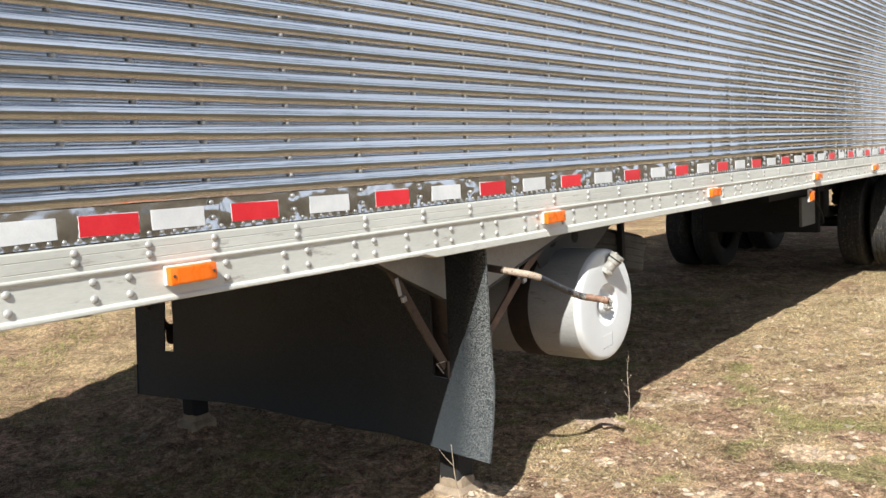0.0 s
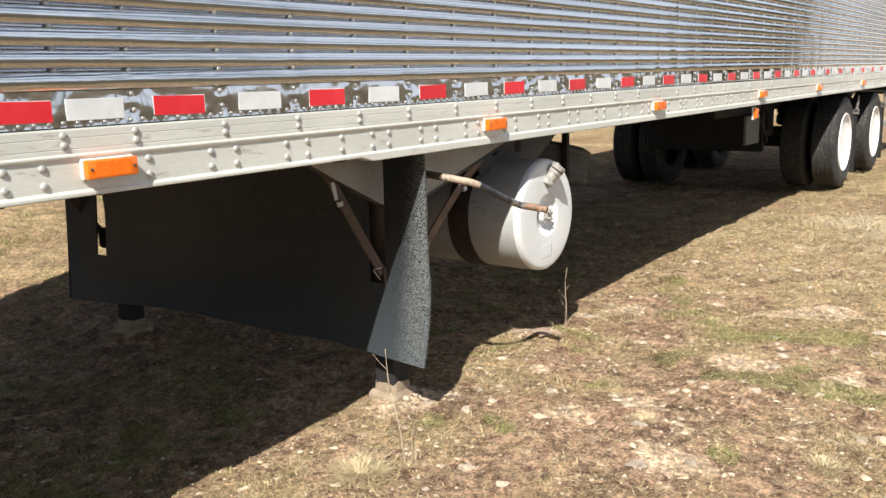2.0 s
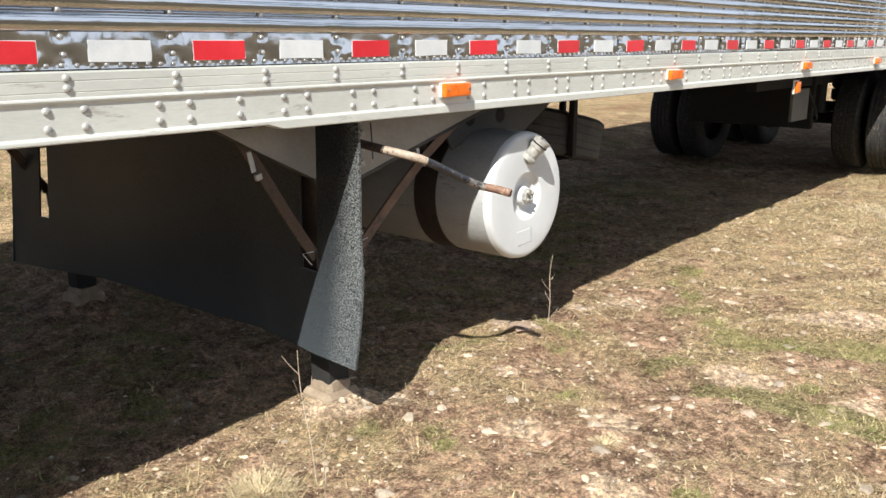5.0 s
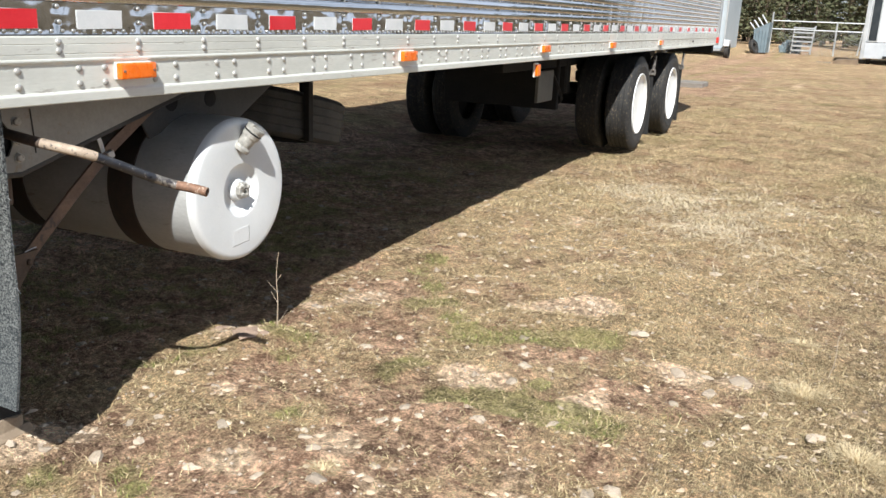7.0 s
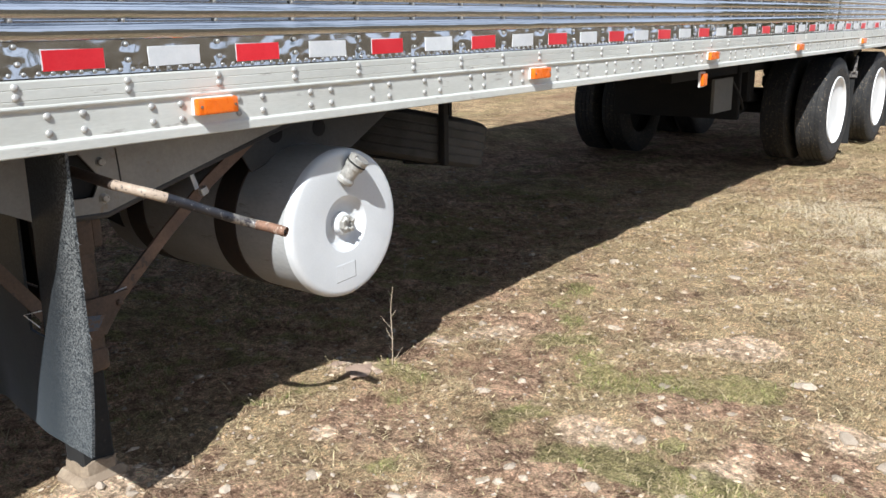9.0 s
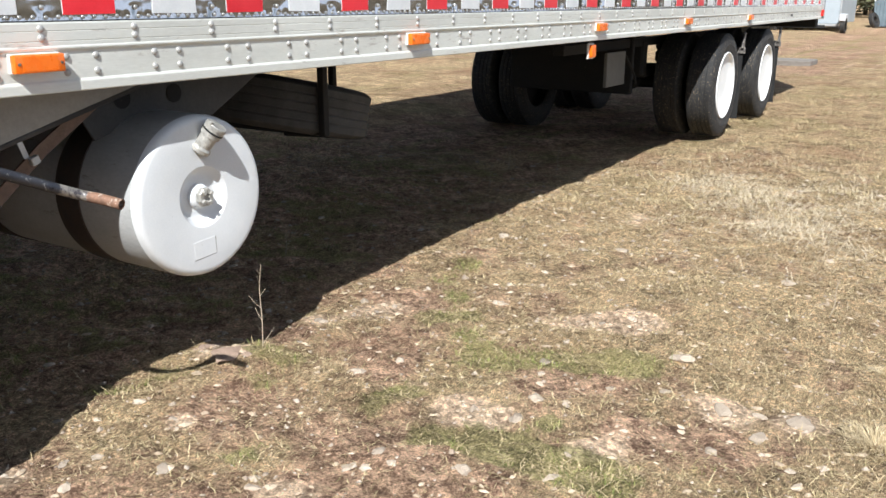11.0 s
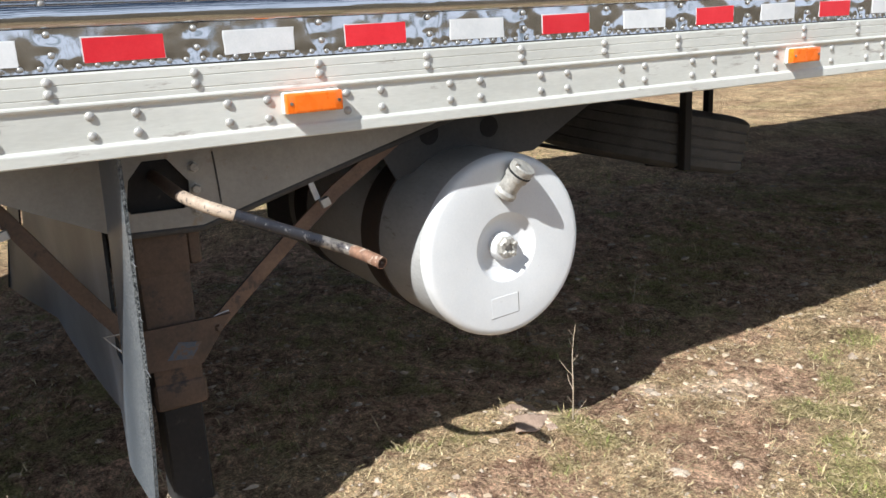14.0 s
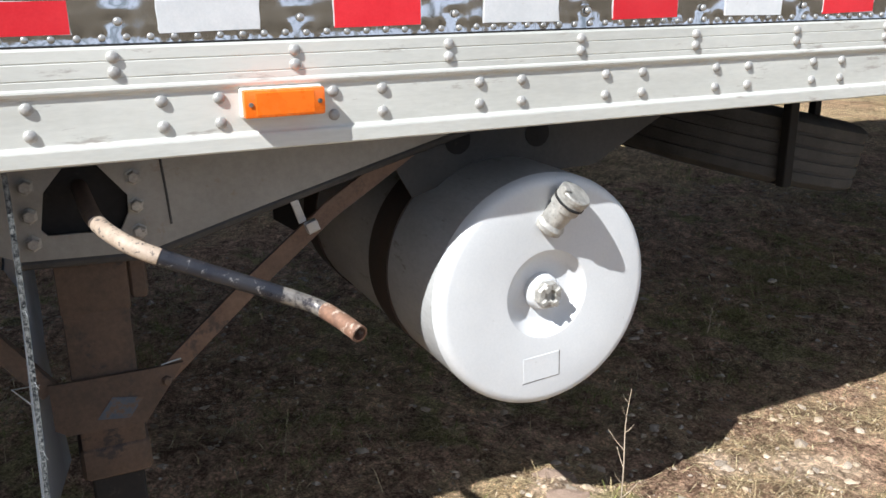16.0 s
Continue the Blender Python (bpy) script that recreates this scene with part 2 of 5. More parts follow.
RED_LENS = surface("red_lens", (0.6, 0.015, 0.01), (0.68, 0.03, 0.02), 30, 0.3, 0, 0)
STONE = surface("pale_field_stone", (0.35, 0.28, 0.215), (0.49, 0.405, 0.315), 14, 0.85, 0, 0.5, 90, per_piece=0.3, bump_size=0.004)
CLOD = surface("pink_earth_clod", (0.27, 0.185, 0.135), (0.4, 0.29, 0.22), 14, 0.9, 0, 0.6, 90, bump_size=0.006)
STRAW = blades("dry_grass", [(0.14, 0.095, 0.05), (0.3, 0.22, 0.12), (0.5, 0.39, 0.22), (0.66, 0.53, 0.32), (0.54, 0.43, 0.24), (0.34, 0.28, 0.14), (0.22, 0.17, 0.09)])
PALE_STRAW = blades("bleached_straw", [(0.36, 0.275, 0.15), (0.5, 0.395, 0.235), (0.62, 0.51, 0.335), (0.54, 0.44, 0.28)])
BLEACHED = blades("bleached_mat", [(0.44, 0.36, 0.25), (0.58, 0.48, 0.34), (0.7, 0.6, 0.45), (0.52, 0.42, 0.28)])
GREEN = blades("green_grass", [(0.12, 0.15, 0.035), (0.19, 0.215, 0.055), (0.29, 0.3, 0.09), (0.42, 0.38, 0.165)])
TURF = blades("short_turf", [(0.2, 0.135, 0.075), (0.36, 0.26, 0.145), (0.54, 0.41, 0.245), (0.72, 0.57, 0.38), (0.56, 0.41, 0.26), (0.31, 0.26, 0.115)])
PEBBLE = blades("pebbles", [(0.24, 0.185, 0.14), (0.34, 0.275, 0.21), (0.44, 0.365, 0.295), (0.3, 0.23, 0.17)])
FLAKE = blades("stone_flakes", [(0.33, 0.245, 0.17), (0.42, 0.325, 0.23), (0.52, 0.41, 0.3), (0.6, 0.48, 0.355), (0.38, 0.285, 0.2)], 0.85)
STALK = surface("bleached_stalk", (0.38, 0.3, 0.22), (0.48, 0.39, 0.29), 60, 0.7, 0, 0.1)

# ---- building helpers ----
WHERE = {}


def part(name, bm, material, parent=None, label="", smooth=True, at=None):
    """Links a bmesh (or shares a mesh) as one object under a thing or a part."""
    if isinstance(bm, bpy.types.Mesh):
        me = bm
    else:
        me = bpy.data.meshes.new(name)
        bmesh.ops.recalc_face_normals(bm, faces=bm.faces)
        if smooth:
            for f in bm.faces:
                f.smooth = True
            for e in bm.edges:
                if len(e.link_faces) == 2 and e.calc_face_angle(0) > 0.6:
                    e.smooth = False
        bm.to_mesh(me)
        bm.free()
        me.materials.append(material)
    ob = new(name, me)
    here = at if at is not None else Matrix.Identity(4)
    if parent:
        ob.parent = parent
        ob.matrix_parent_inverse = WHERE.get(parent, Matrix.Identity(4)).inverted()
    ob.matrix_basis = here
    WHERE[ob] = here
    return tagged(ob, label)


def thing(name, x, y, z, label, category, group="", kind=""):
    e = new(name)
    e.empty_display_size = 0.1
    e.location = (x, y, z)
    WHERE[e] = Matrix.Translation((x, y, z))
    return tagged(e, label, category, group, kind)


def box(bm, lo, hi, bevel=0.0, turn=None, seg=1):
    c = [(a + b) / 2 for a, b in zip(lo, hi)]
    s = [abs(b - a) for a, b in zip(lo, hi)]
    m = Matrix.Translation(c) @ (turn or Matrix.Identity(4)) @ Matrix.Diagonal((*s, 1))
    v = bmesh.ops.create_cube(bm, size=1, matrix=m)["verts"]
    if bevel:
        edges = list({e for q in v for e in q.link_edges})
        bmesh.ops.bevel(bm, geom=edges, offset=bevel, segments=seg, affect="EDGES", profile=0.6)
    return bm


def lathe(bm, prof, m, n=48, close=True):
    """Turns (radius, height) rows about the local z of m."""
    rings = []
    for r, h in prof:
        if r < 1e-6:
            rings.append([bm.verts.new(m @ Vector((0, 0, h)))])
        else:
            rings.append([bm.verts.new(m @ Vector((r * math.cos(2 * math.pi * i / n), r * math.sin(2 * math.pi * i / n), h))) for i in range(n)])
    for a, b in zip(rings, rings[1:]):
        for i in range(n):
            j = (i + 1) % n
            q = [a[i % len(a)], a[j % len(a)], b[j % len(b)], b[i % len(b)]]
            q = list(dict.fromkeys(q))
            if len(q) > 2:
                bm.faces.new(q)
    return bm


def tube(bm, pts, radii, n=14, caps=True):
    """A round bar along a line of points."""
    pts = [Vector(p) for p in pts]
    if not hasattr(radii, "__len__"):
        radii = [radii] * len(pts)
    rings, side = [], None
    for i, p in enumerate(pts):
        d = (pts[min(i + 1, len(pts) - 1)] - pts[max(i - 1, 0)]).normalized()
        side = (side - d * side.dot(d)).normalized() if side else d.orthogonal().normalized()
        up = d.cross(side)
        rings.append([bm.verts.new(p + (side * math.cos(2 * math.pi * k / n) + up * math.sin(2 * math.pi * k / n)) * radii[i]) for k in range(n)])
    for a, b in zip(rings, rings[1:]):
        for i in range(n):
            bm.faces.new((a[i], a[(i + 1) % n], b[(i + 1) % n], b[i]))
    if caps:
        bm.faces.new(rings[0][::-1])
        bm.faces.new(rings[-1])
    return bm


def smooth_line(pts, n=6):
    """Catmull-Rom through the points."""
    p = [Vector(q) for q in pts]
    p = [2 * p[0] - p[1]] + p + [2 * p[-1] - p[-2]]
    out = []
    for i in range(1, len(p) - 2):
        for k in range(n):
            t = k / n
            a, b, c, d = p[i - 1:i + 3]
            out.append(0.5 * (2 * b + (c - a) * t + (2 * a - 5 * b + 4 * c - d) * t * t + (3 * b - a - 3 * c + d) * t ** 3))
    return out + [p[-2]]


def prism(bm, poly, place, lo, hi, hole=None):
    """A flat plate: poly (u, v) put by place(u, v, w) from w = lo to hi, with an optional hole of as many corners."""
    sheets = []
    for w in (lo, hi):
        outer = [bm.verts.new(place(u, v, w)) for u, v in poly]
        inner = [bm.verts.new(place(u, v, w)) for u, v in hole] if hole else None
        sheets.append((outer, inner))
        if hole:
            n = len(poly)
            for i in range(n):
                bm.faces.new((outer[i], outer[(i + 1) % n], inner[(i + 1) % n], inner[i]))
        else:
            bm.faces.new(outer)
    for k in (0, 1):
        a, b = sheets[0][k], sheets[1][k]
        if a:
            for i in range(len(a)):
                bm.faces.new((a[i], a[(i + 1) % len(a)], b[(i + 1) % len(b)], b[i]))
    return bm


def bulk(name, verts, faces, material, parent=None, smooth=False):
    """Stuff from arrays."""
    me = bpy.data.meshes.new(name)
    me.from_pydata(verts, [], faces)
    if smooth:
        me.shade_smooth()
    me.materials.append(material)
    ob = new(name, me)
    if parent:
        ob.parent = parent
        ob.matrix_parent_inverse = WHERE[parent].inverted()
    WHERE[ob] = Matrix.Identity(4)
    return ob


# ---- the ground ----
dice = np.random.default_rng(7)


def waves(seed, rows):
    """A smooth uneven field: rows of (wavelength, size, count)."""
    r = np.random.default_rng(seed)
    made = []
    for length, size, count in rows:
        for _ in range(count):
            a, ph, k = r.uniform(0, 2 * np.pi), r.uniform(0, 2 * np.pi), 2 * np.pi / (length * r.uniform(0.7, 1.4))
            made.append((k * np.cos(a), k * np.sin(a), ph, size * (2 / count) ** 0.5))

    def field(x, y):
        z = np.zeros_like(np.asarray(x, float))
        for kx, ky, ph, s in made:
            z = z + s * np.sin(kx * x + ky * y + ph)
        return z
    return field


BROAD = waves(3, [(5.0, 0.014, 4), (1.7, 0.01, 6)])
LUMPS = waves(5, [(0.55, 0.006, 8), (0.24, 0.004, 9), (0.13, 0.003, 9), (0.075, 0.0024, 12)])


def height(x, y):
    x, y = np.asarray(x, float), np.asarray(y, float)
    near = np.exp(-(np.maximum(0, np.hypot(x + 2, y - 5) - 9) / 6) ** 2)
    mound = 0.04 * np.exp(-((x + 2.06) ** 2 + (y - 4.045) ** 2) / 0.012) + 0.05 * np.exp(-((x + 2.14) ** 2 + (y - 3.91) ** 2) / 0.03) + 0.05 * np.exp(-((x + 2.26) ** 2 + (y - 2.78) ** 2) / 0.03) + 0.06 * np.exp(-((x + 4.245) ** 2 + (y - 2.77) ** 2) / 0.03)
    rise = np.clip((y - 4.6) / 2.4, 0, 1)
    bank = np.clip((-4.9 - x) / 1.2, 0, 1) * np.clip((y - 3.0) / 1.2, 0, 1)
    return 0.08 * bank + BROAD(x, y) + LUMPS(x, y) * near + mound + 0.045 * rise * rise * (3 - 2 * rise) - 0.03 * np.exp(-((x + 3.2) / 1.2) ** 2) - 0.01


SPOT_GREEN = [(-1.84, 5.14, 0.11), (-1.76, 4.86, 0.12), (-1.51, 4.72, 0.09), (-1.31, 4.54, 0.13), (-1.15, 4.6, 0.1), (-1.02, 4.7, 0.12), (-0.89, 4.77, 0.15), (-0.76, 4.83, 0.11), (-1.46, 3.97, 0.09), (-1.9, 3.86, 0.09), (-1.06, 3.93, 0.11), (-0.85, 3.97, 0.12),
              (-0.55, 3.94, 0.12), (-0.36, 4.17, 0.08), (-1.58, 3.44, 0.08), (-1.99, 2.73, 0.09), (-1.99, 5.3, 0.1), (-2.08, 4.05, 0.12), (-1.97, 4.08, 0.1), (-2.32, 3.5, 0.09), (-0.93, 3.9, 0.1), (-0.86, 4.17, 0.06), (-0.66, 4.0, 0.1), (-1.78, 2.86, 0.07), (-1.67, 2.78, 0.06),
              (-2.01, 5.56, 0.12), (-0.85, 3.0, 0.07), (-0.75, 3.92, 0.09), (-1.62, 4.95, 0.08), (-1.4, 4.1, 0.07), (-2.25, 3.72, 0.09), (-1.2, 3.85, 0.08)]
SPOT_PALE = [(-1.17, 5.07, 0.13), (-1.02, 5.16, 0.14), (-0.93, 5.25, 0.12), (-1.23, 4.03, 0.1), (-1.12, 4.1, 0.12), (-1.02, 4.12, 0.09), (-0.63, 4.15, 0.1), (-1.41, 4.17, 0.07), (-0.36, 4.63, 0.1), (-0.13, 4.66, 0.08), (-1.33, 3.32, 0.13), (-1.03, 2.83, 0.13), (-2.06, 2.98, 0.08), (-2.19, 2.77, 0.16), (-2.0, 4.78, 0.17), (-2.14, 3.97, 0.09), (-2.18, 4.5, 0.1),
             (-1.9, 3.47, 0.07), (-0.7, 4.05, 0.06), (-2.26, 3.93, 0.09), (-1.55, 3.05, 0.1)]
SPOT_BARE = [(-2.0, 4.96, 0.16), (-1.77, 4.46, 0.18), (-0.86, 4.57, 0.13), (-0.98, 4.44, 0.12), (-1.34, 3.63, 0.14), (-1.8, 3.63, 0.16), (-0.61, 4.29, 0.14), (-0.3, 4.35, 0.16), (-1.62, 4.25, 0.14), (-1.1, 3.55, 0.16), (-2.2, 4.3, 0.12)]
F_GREEN = waves(11, [(1.9, 0.3, 6), (0.6, 0.25, 8), (0.25, 0.16, 8)])
F_PALE = waves(12, [(1.6, 0.3, 6), (0.5, 0.28, 8), (0.2, 0.2, 8)])
F_STRAW = waves(13, [(2.6, 0.32, 6), (0.7, 0.22, 8), (0.22, 0.15, 8)])


def soil(x, y):
    """How green, how bare and pale, and how strawy the ground is at a place."""
    g, p = 0.36 * F_GREEN(x, y) - 0.3, 0.5 * F_PALE(x, y) - 0.33
    for cx, cy, r in SPOT_GREEN:
        g = g + 1.25 * np.exp(-((x - cx) ** 2 + (y - cy) ** 2) / r ** 2)
    for cx, cy, r in SPOT_PALE:
        p = p + 1.0 * np.exp(-((x - cx) ** 2 + (y - cy) ** 2) / r ** 2)
    # green growth and thinner straw, with the trailer's shade painted into the ground
    moss_shade = np.clip((-2.2 - x) / 0.5, 0, 1) * np.clip((x + 5.5) / 0.5, 0, 1) * np.clip((y + 0.5) / 0.5, 0, 1)
    g = g + (0.45 + 0.9 * np.clip(F_GREEN(1.7 * x + 4, 1.7 * y), 0, 0.5)) * moss_shade
    s = 0.5 + 0.5 * F_STRAW(x, y) + 0.2 * np.clip((y - 5) / 4, -0.5, 1) - 0.5 * moss_shade
    for cx, cy, r in SPOT_BARE:
        d = np.exp(-((x - cx) ** 2 + (y - cy) ** 2) / r ** 2)
        s, g = s - 0.7 * d, g - 0.4 * d
    return np.clip(g, 0, 1), np.clip(p, 0, 1), np.clip(s, 0, 1)


def steps(lo, hi, fine_lo, fine_hi, fine):
    """Grid lines: fine in the middle, wider and wider outwards."""
    mid = list(np.arange(fine_lo, fine_hi, fine))
    up, d = [fine_hi], fine
    while up[-1] < hi:
        d *= 1.16
        up.append(up[-1] + d)
    down, d = [fine_lo], fine
    while down[-1] > lo:
        d *= 1.16
        down.append(down[-1] - d)
    return np.array(sorted(set(down[1:] + mid + up)))


gx, gy = steps(-420, 420, -4.8, 1.4, 0.024), steps(-300, 520, 0.7, 7.4, 0.024)
X, Y = np.meshgrid(gx, gy)
Z = height(X, Y)
idx = np.arange(X.size).reshape(X.shape)
quads = np.stack([idx[:-1, :-1], idx[:-1, 1:], idx[1:, 1:], idx[1:, :-1]], -1).reshape(-1, 4)
me = bpy.data.meshes.new("ground")
me.from_pydata(np.stack([X, Y, Z], -1).reshape(-1, 3).tolist(), [], quads.tolist())
me.shade_smooth()
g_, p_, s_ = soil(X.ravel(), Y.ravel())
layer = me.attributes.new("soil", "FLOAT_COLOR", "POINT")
# alpha: greyer straw rightwards; unseen ground beyond painted dark as if backlit
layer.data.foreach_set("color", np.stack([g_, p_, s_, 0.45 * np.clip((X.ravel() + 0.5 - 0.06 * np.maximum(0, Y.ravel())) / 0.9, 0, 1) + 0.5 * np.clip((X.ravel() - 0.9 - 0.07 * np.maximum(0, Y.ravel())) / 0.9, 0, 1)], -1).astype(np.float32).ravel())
GROUND = bpy.data.materials.new("dry_field")
GROUND.use_nodes = True
n, l = GROUND.node_tree.nodes, GROUND.node_tree.links
p = n["Principled BSDF"]
p.inputs["Roughness"].default_value = 0.95
p.inputs["Specular IOR Level"].default_value = 0.15
at = n.new("ShaderNodeTexCoord")
attr = n.new("ShaderNodeAttribute")
attr.attribute_name = "soil"
sep = n.new("ShaderNodeSeparateColor")
l.new(attr.outputs["Color"], sep.inputs["Color"])


def noise_node(scale, detail=6, rough=0.65, warp=0.0):
    t = n.new("ShaderNodeTexNoise")
    t.inputs["Scale"].default_value, t.inputs["Detail"].default_value, t.inputs["Roughness"].default_value, t.inputs["Distortion"].default_value = scale, detail, rough, warp
    l.new(at.outputs["Object"], t.inputs["Vector"])
    return t.outputs["Fac"]


def ramp(value, lo, hi, to=1.0):
    r = n.new("ShaderNodeMapRange")
    r.inputs["From Min"].default_value, r.inputs["From Max"].default_value, r.inputs["To Max"].default_value = lo, hi, to
    l.new(value, r.inputs["Value"])
    return r.outputs["Result"]


def blend(a, b, f):
    m = n.new("ShaderNodeMix")
    m.data_type = "RGBA"
    for key, v in (("A", a), ("B", b)):
        if isinstance(v, tuple):
            m.inputs[key].default_value = (*v, 1)
        else:
            l.new(v, m.inputs[key])
    l.new(f, m.inputs["Factor"])
    return m.outputs["Result"]


def plus(a, b, k):
    m = n.new("ShaderNodeMath")
    m.operation = "MULTIPLY_ADD"
    m.inputs[1].default_value = k
    l.new(b, m.inputs[0])
    l.new(a, m.inputs[2])
    return m.outputs[0]


lumpy = noise_node(7.5, 4, 0.6, 0.9)
grit, mid, streak = noise_node(95, 6, 0.78), noise_node(15, 8, 0.72, 0.5), noise_node(190, 4, 0.7)
far, patchy, crumb = noise_node(0.55, 8, 0.65), noise_node(1.7, 6, 0.7, 0.6), noise_node(34, 4, 0.6, 0.3)


def fibres(turn, scale):
    """Long thin stalks lying one way."""
    mp = n.new("ShaderNodeMapping")
    mp.inputs["Rotation"].default_value, mp.inputs["Scale"].default_value = (0, 0, radians(turn)), (scale, scale * 0.11, scale)
    l.new(at.outputs["Object"], mp.inputs["Vector"])
    t = n.new("ShaderNodeTexNoise")
    t.inputs["Scale"].default_value, t.inputs["Detail"].default_value, t.inputs["Distortion"].default_value = 1, 3, 0.35
    l.new(mp.outputs["Vector"], t.inputs["Vector"])
    return t.outputs["Fac"]


def most(a, b):
    m = n.new("ShaderNodeMath")
    m.operation = "MAXIMUM"
    l.new(a, m.inputs[0])
    l.new(b, m.inputs[1])
    return m.outputs[0]


stalks = most(most(fibres(20, 260), fibres(75, 230)), most(fibres(-40, 250), fibres(-80, 210)))
earth = blend((0.2, 0.118, 0.078), (0.56, 0.372, 0.25), ramp(plus(mid, grit, 0.9), 0.85, 1.07))
litter = blend((0.22, 0.155, 0.088), (0.8, 0.61, 0.365), ramp(stalks, 0.57, 0.71))
straw = blend(litter, blend((0.185, 0.122, 0.07), (0.6, 0.43, 0.25), ramp(grit, 0.42, 0.58)), ramp(crumb, 0.46, 0.6))
c = blend(earth, straw, ramp(plus(sep.outputs["Blue"], mid, 1.3), 0.75, 1.15))
c = blend(c, blend((0.46, 0.32, 0.215), (0.78, 0.59, 0.41), ramp(plus(crumb, grit, 0.7), 0.7, 1.02)), ramp(plus(sep.outputs["Green"], mid, 0.9), 0.62, 0.9))
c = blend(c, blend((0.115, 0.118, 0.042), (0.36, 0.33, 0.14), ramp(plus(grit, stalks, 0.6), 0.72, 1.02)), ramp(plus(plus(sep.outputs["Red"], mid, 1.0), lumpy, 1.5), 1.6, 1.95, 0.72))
c = blend(c, (0.2, 0.115, 0.07), ramp(far, 0.47, 0.66, 0.5))
c = blend(c, (0.17, 0.135, 0.06), ramp(patchy, 0.52, 0.75, 0.28))
there = n.new("ShaderNodeSeparateXYZ")
l.new(at.outputs["Object"], there.inputs["Vector"])
open_field = ramp(there.outputs["Y"], 6.5, 9.5)
ruddy, sward = noise_node(1.3, 7, 0.7, 0.8), noise_node(0.8, 7, 0.68, 0.5)
for value, lo, hi, colour, most_ in ((ruddy, 0.47, 0.6, (0.23, 0.128, 0.08), 0.55), (sward, 0.52, 0.66, (0.2, 0.185, 0.075), 0.5), (ruddy, 0.42, 0.3, (0.56, 0.44, 0.27), 0.5)):
    k_ = n.new("ShaderNodeMath")
    k_.operation = "MULTIPLY"
    l.new(ramp(value, lo, hi, most_), k_.inputs[0])
    l.new(open_field, k_.inputs[1])
    c = blend(c, colour, k_.outputs[0])
depth = n.new("ShaderNodeHueSaturation")
clump = noise_node(4.2, 5, 0.62, 0.8)
relief = ramp(plus(plus(plus(crumb, grit, 0.9), mid, 0.5), clump, 1.1), 1.5, 2.0)
fade = n.new("ShaderNodeMapRange")
fade.inputs["To Min"].default_value, fade.inputs["To Max"].default_value = 0.64, 1.95
l.new(relief, fade.inputs["Value"])
l.new(fade.outputs["Result"], depth.inputs["Value"])
l.new(c, depth.inputs["Color"])
# darkened ground, which also darkens the reflection in the steel side
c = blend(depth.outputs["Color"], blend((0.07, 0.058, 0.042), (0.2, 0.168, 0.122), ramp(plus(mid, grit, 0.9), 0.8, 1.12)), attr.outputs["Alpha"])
l.new(c, p.inputs["Base Color"])
bp = n.new("ShaderNodeBump")
bp.inputs["Strength"].default_value, bp.inputs["Distance"].default_value = 1.0, 0.035
l.new(plus(plus(plus(mid, grit, 0.8), crumb, 0.8), stalks, 0.5), bp.inputs["Height"])
l.new(bp.outputs["Normal"], p.inputs["Normal"])
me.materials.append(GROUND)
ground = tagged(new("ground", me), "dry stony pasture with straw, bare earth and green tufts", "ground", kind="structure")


def blade_field(name, label, count, area, keep, size, lie, width, material, category="grass"):
    """Many thin bent blades over an area, as one stuff object. lie: 0 upright to 1 flat."""
    x0, x1, y0, y1 = area
    x, y = dice.uniform(x0, x1, count), dice.uniform(y0, y1, count)
    ok = dice.uniform(0, 1, count) < keep(x, y)
    x, y = x[ok], y[ok]
    k = len(x)
    z = height(x, y)
    a = dice.uniform(0, 2 * np.pi, k)
    ln = size * dice.lognormal(0, 0.4, k)
    el = np.clip((1 - lie) * 1.3 + dice.normal(0, 0.25, k), 0.04, 1.5)
    w = width * dice.uniform(0.6, 1.4, k)
    dx, dy = np.cos(a), np.sin(a)
    sx, sy = -dy * w, dx * w
    curl = dice.uniform(0.05, 0.5, k)
    m1 = ln * 0.55
    px, py, pz = x + dx * np.cos(el) * m1, y + dy * np.cos(el) * m1, z + np.sin(el) * m1
    e2 = np.maximum(el - curl, -0.15)
    tx, ty = px + dx * np.cos(e2) * ln * 0.45, py + dy * np.cos(e2) * ln * 0.45
    tz = np.maximum(pz + np.sin(e2) * ln * 0.45, z + 0.002)
    v = np.stack([np.stack([x - sx, y - sy, z - 0.003], -1), np.stack([x + sx, y + sy, z - 0.003], -1), np.stack([px + sx * 0.8, py + sy * 0.8, pz], -1), np.stack([px - sx * 0.8, py - sy * 0.8, pz], -1), np.stack([tx, ty, tz], -1)], 1).reshape(-1, 3)
    b = np.arange(k) * 5
    f = np.stack([b, b + 1, b + 2, b + 3], -1).tolist() + np.stack([b + 3, b + 2, b + 4], -1).tolist()
    ob = bulk(name, v.tolist(), f, material)
    return tagged(ob, label, category, kind="stuff")


def keep_straw(x, y):
    g, p, s = soil(x, y)
    return np.clip(0.25 + 0.75 * s - 0.75 * p, 0.05, 1)


def keep_green(x, y):
    g, p, s = soil(x, y)
    c = np.clip(0.5 + F_STRAW(x * 3.3 + 3, y * 3.3) * 1.6, 0, 1)
    return np.clip(1.4 * g - 0.4 * p, 0, 1) * c


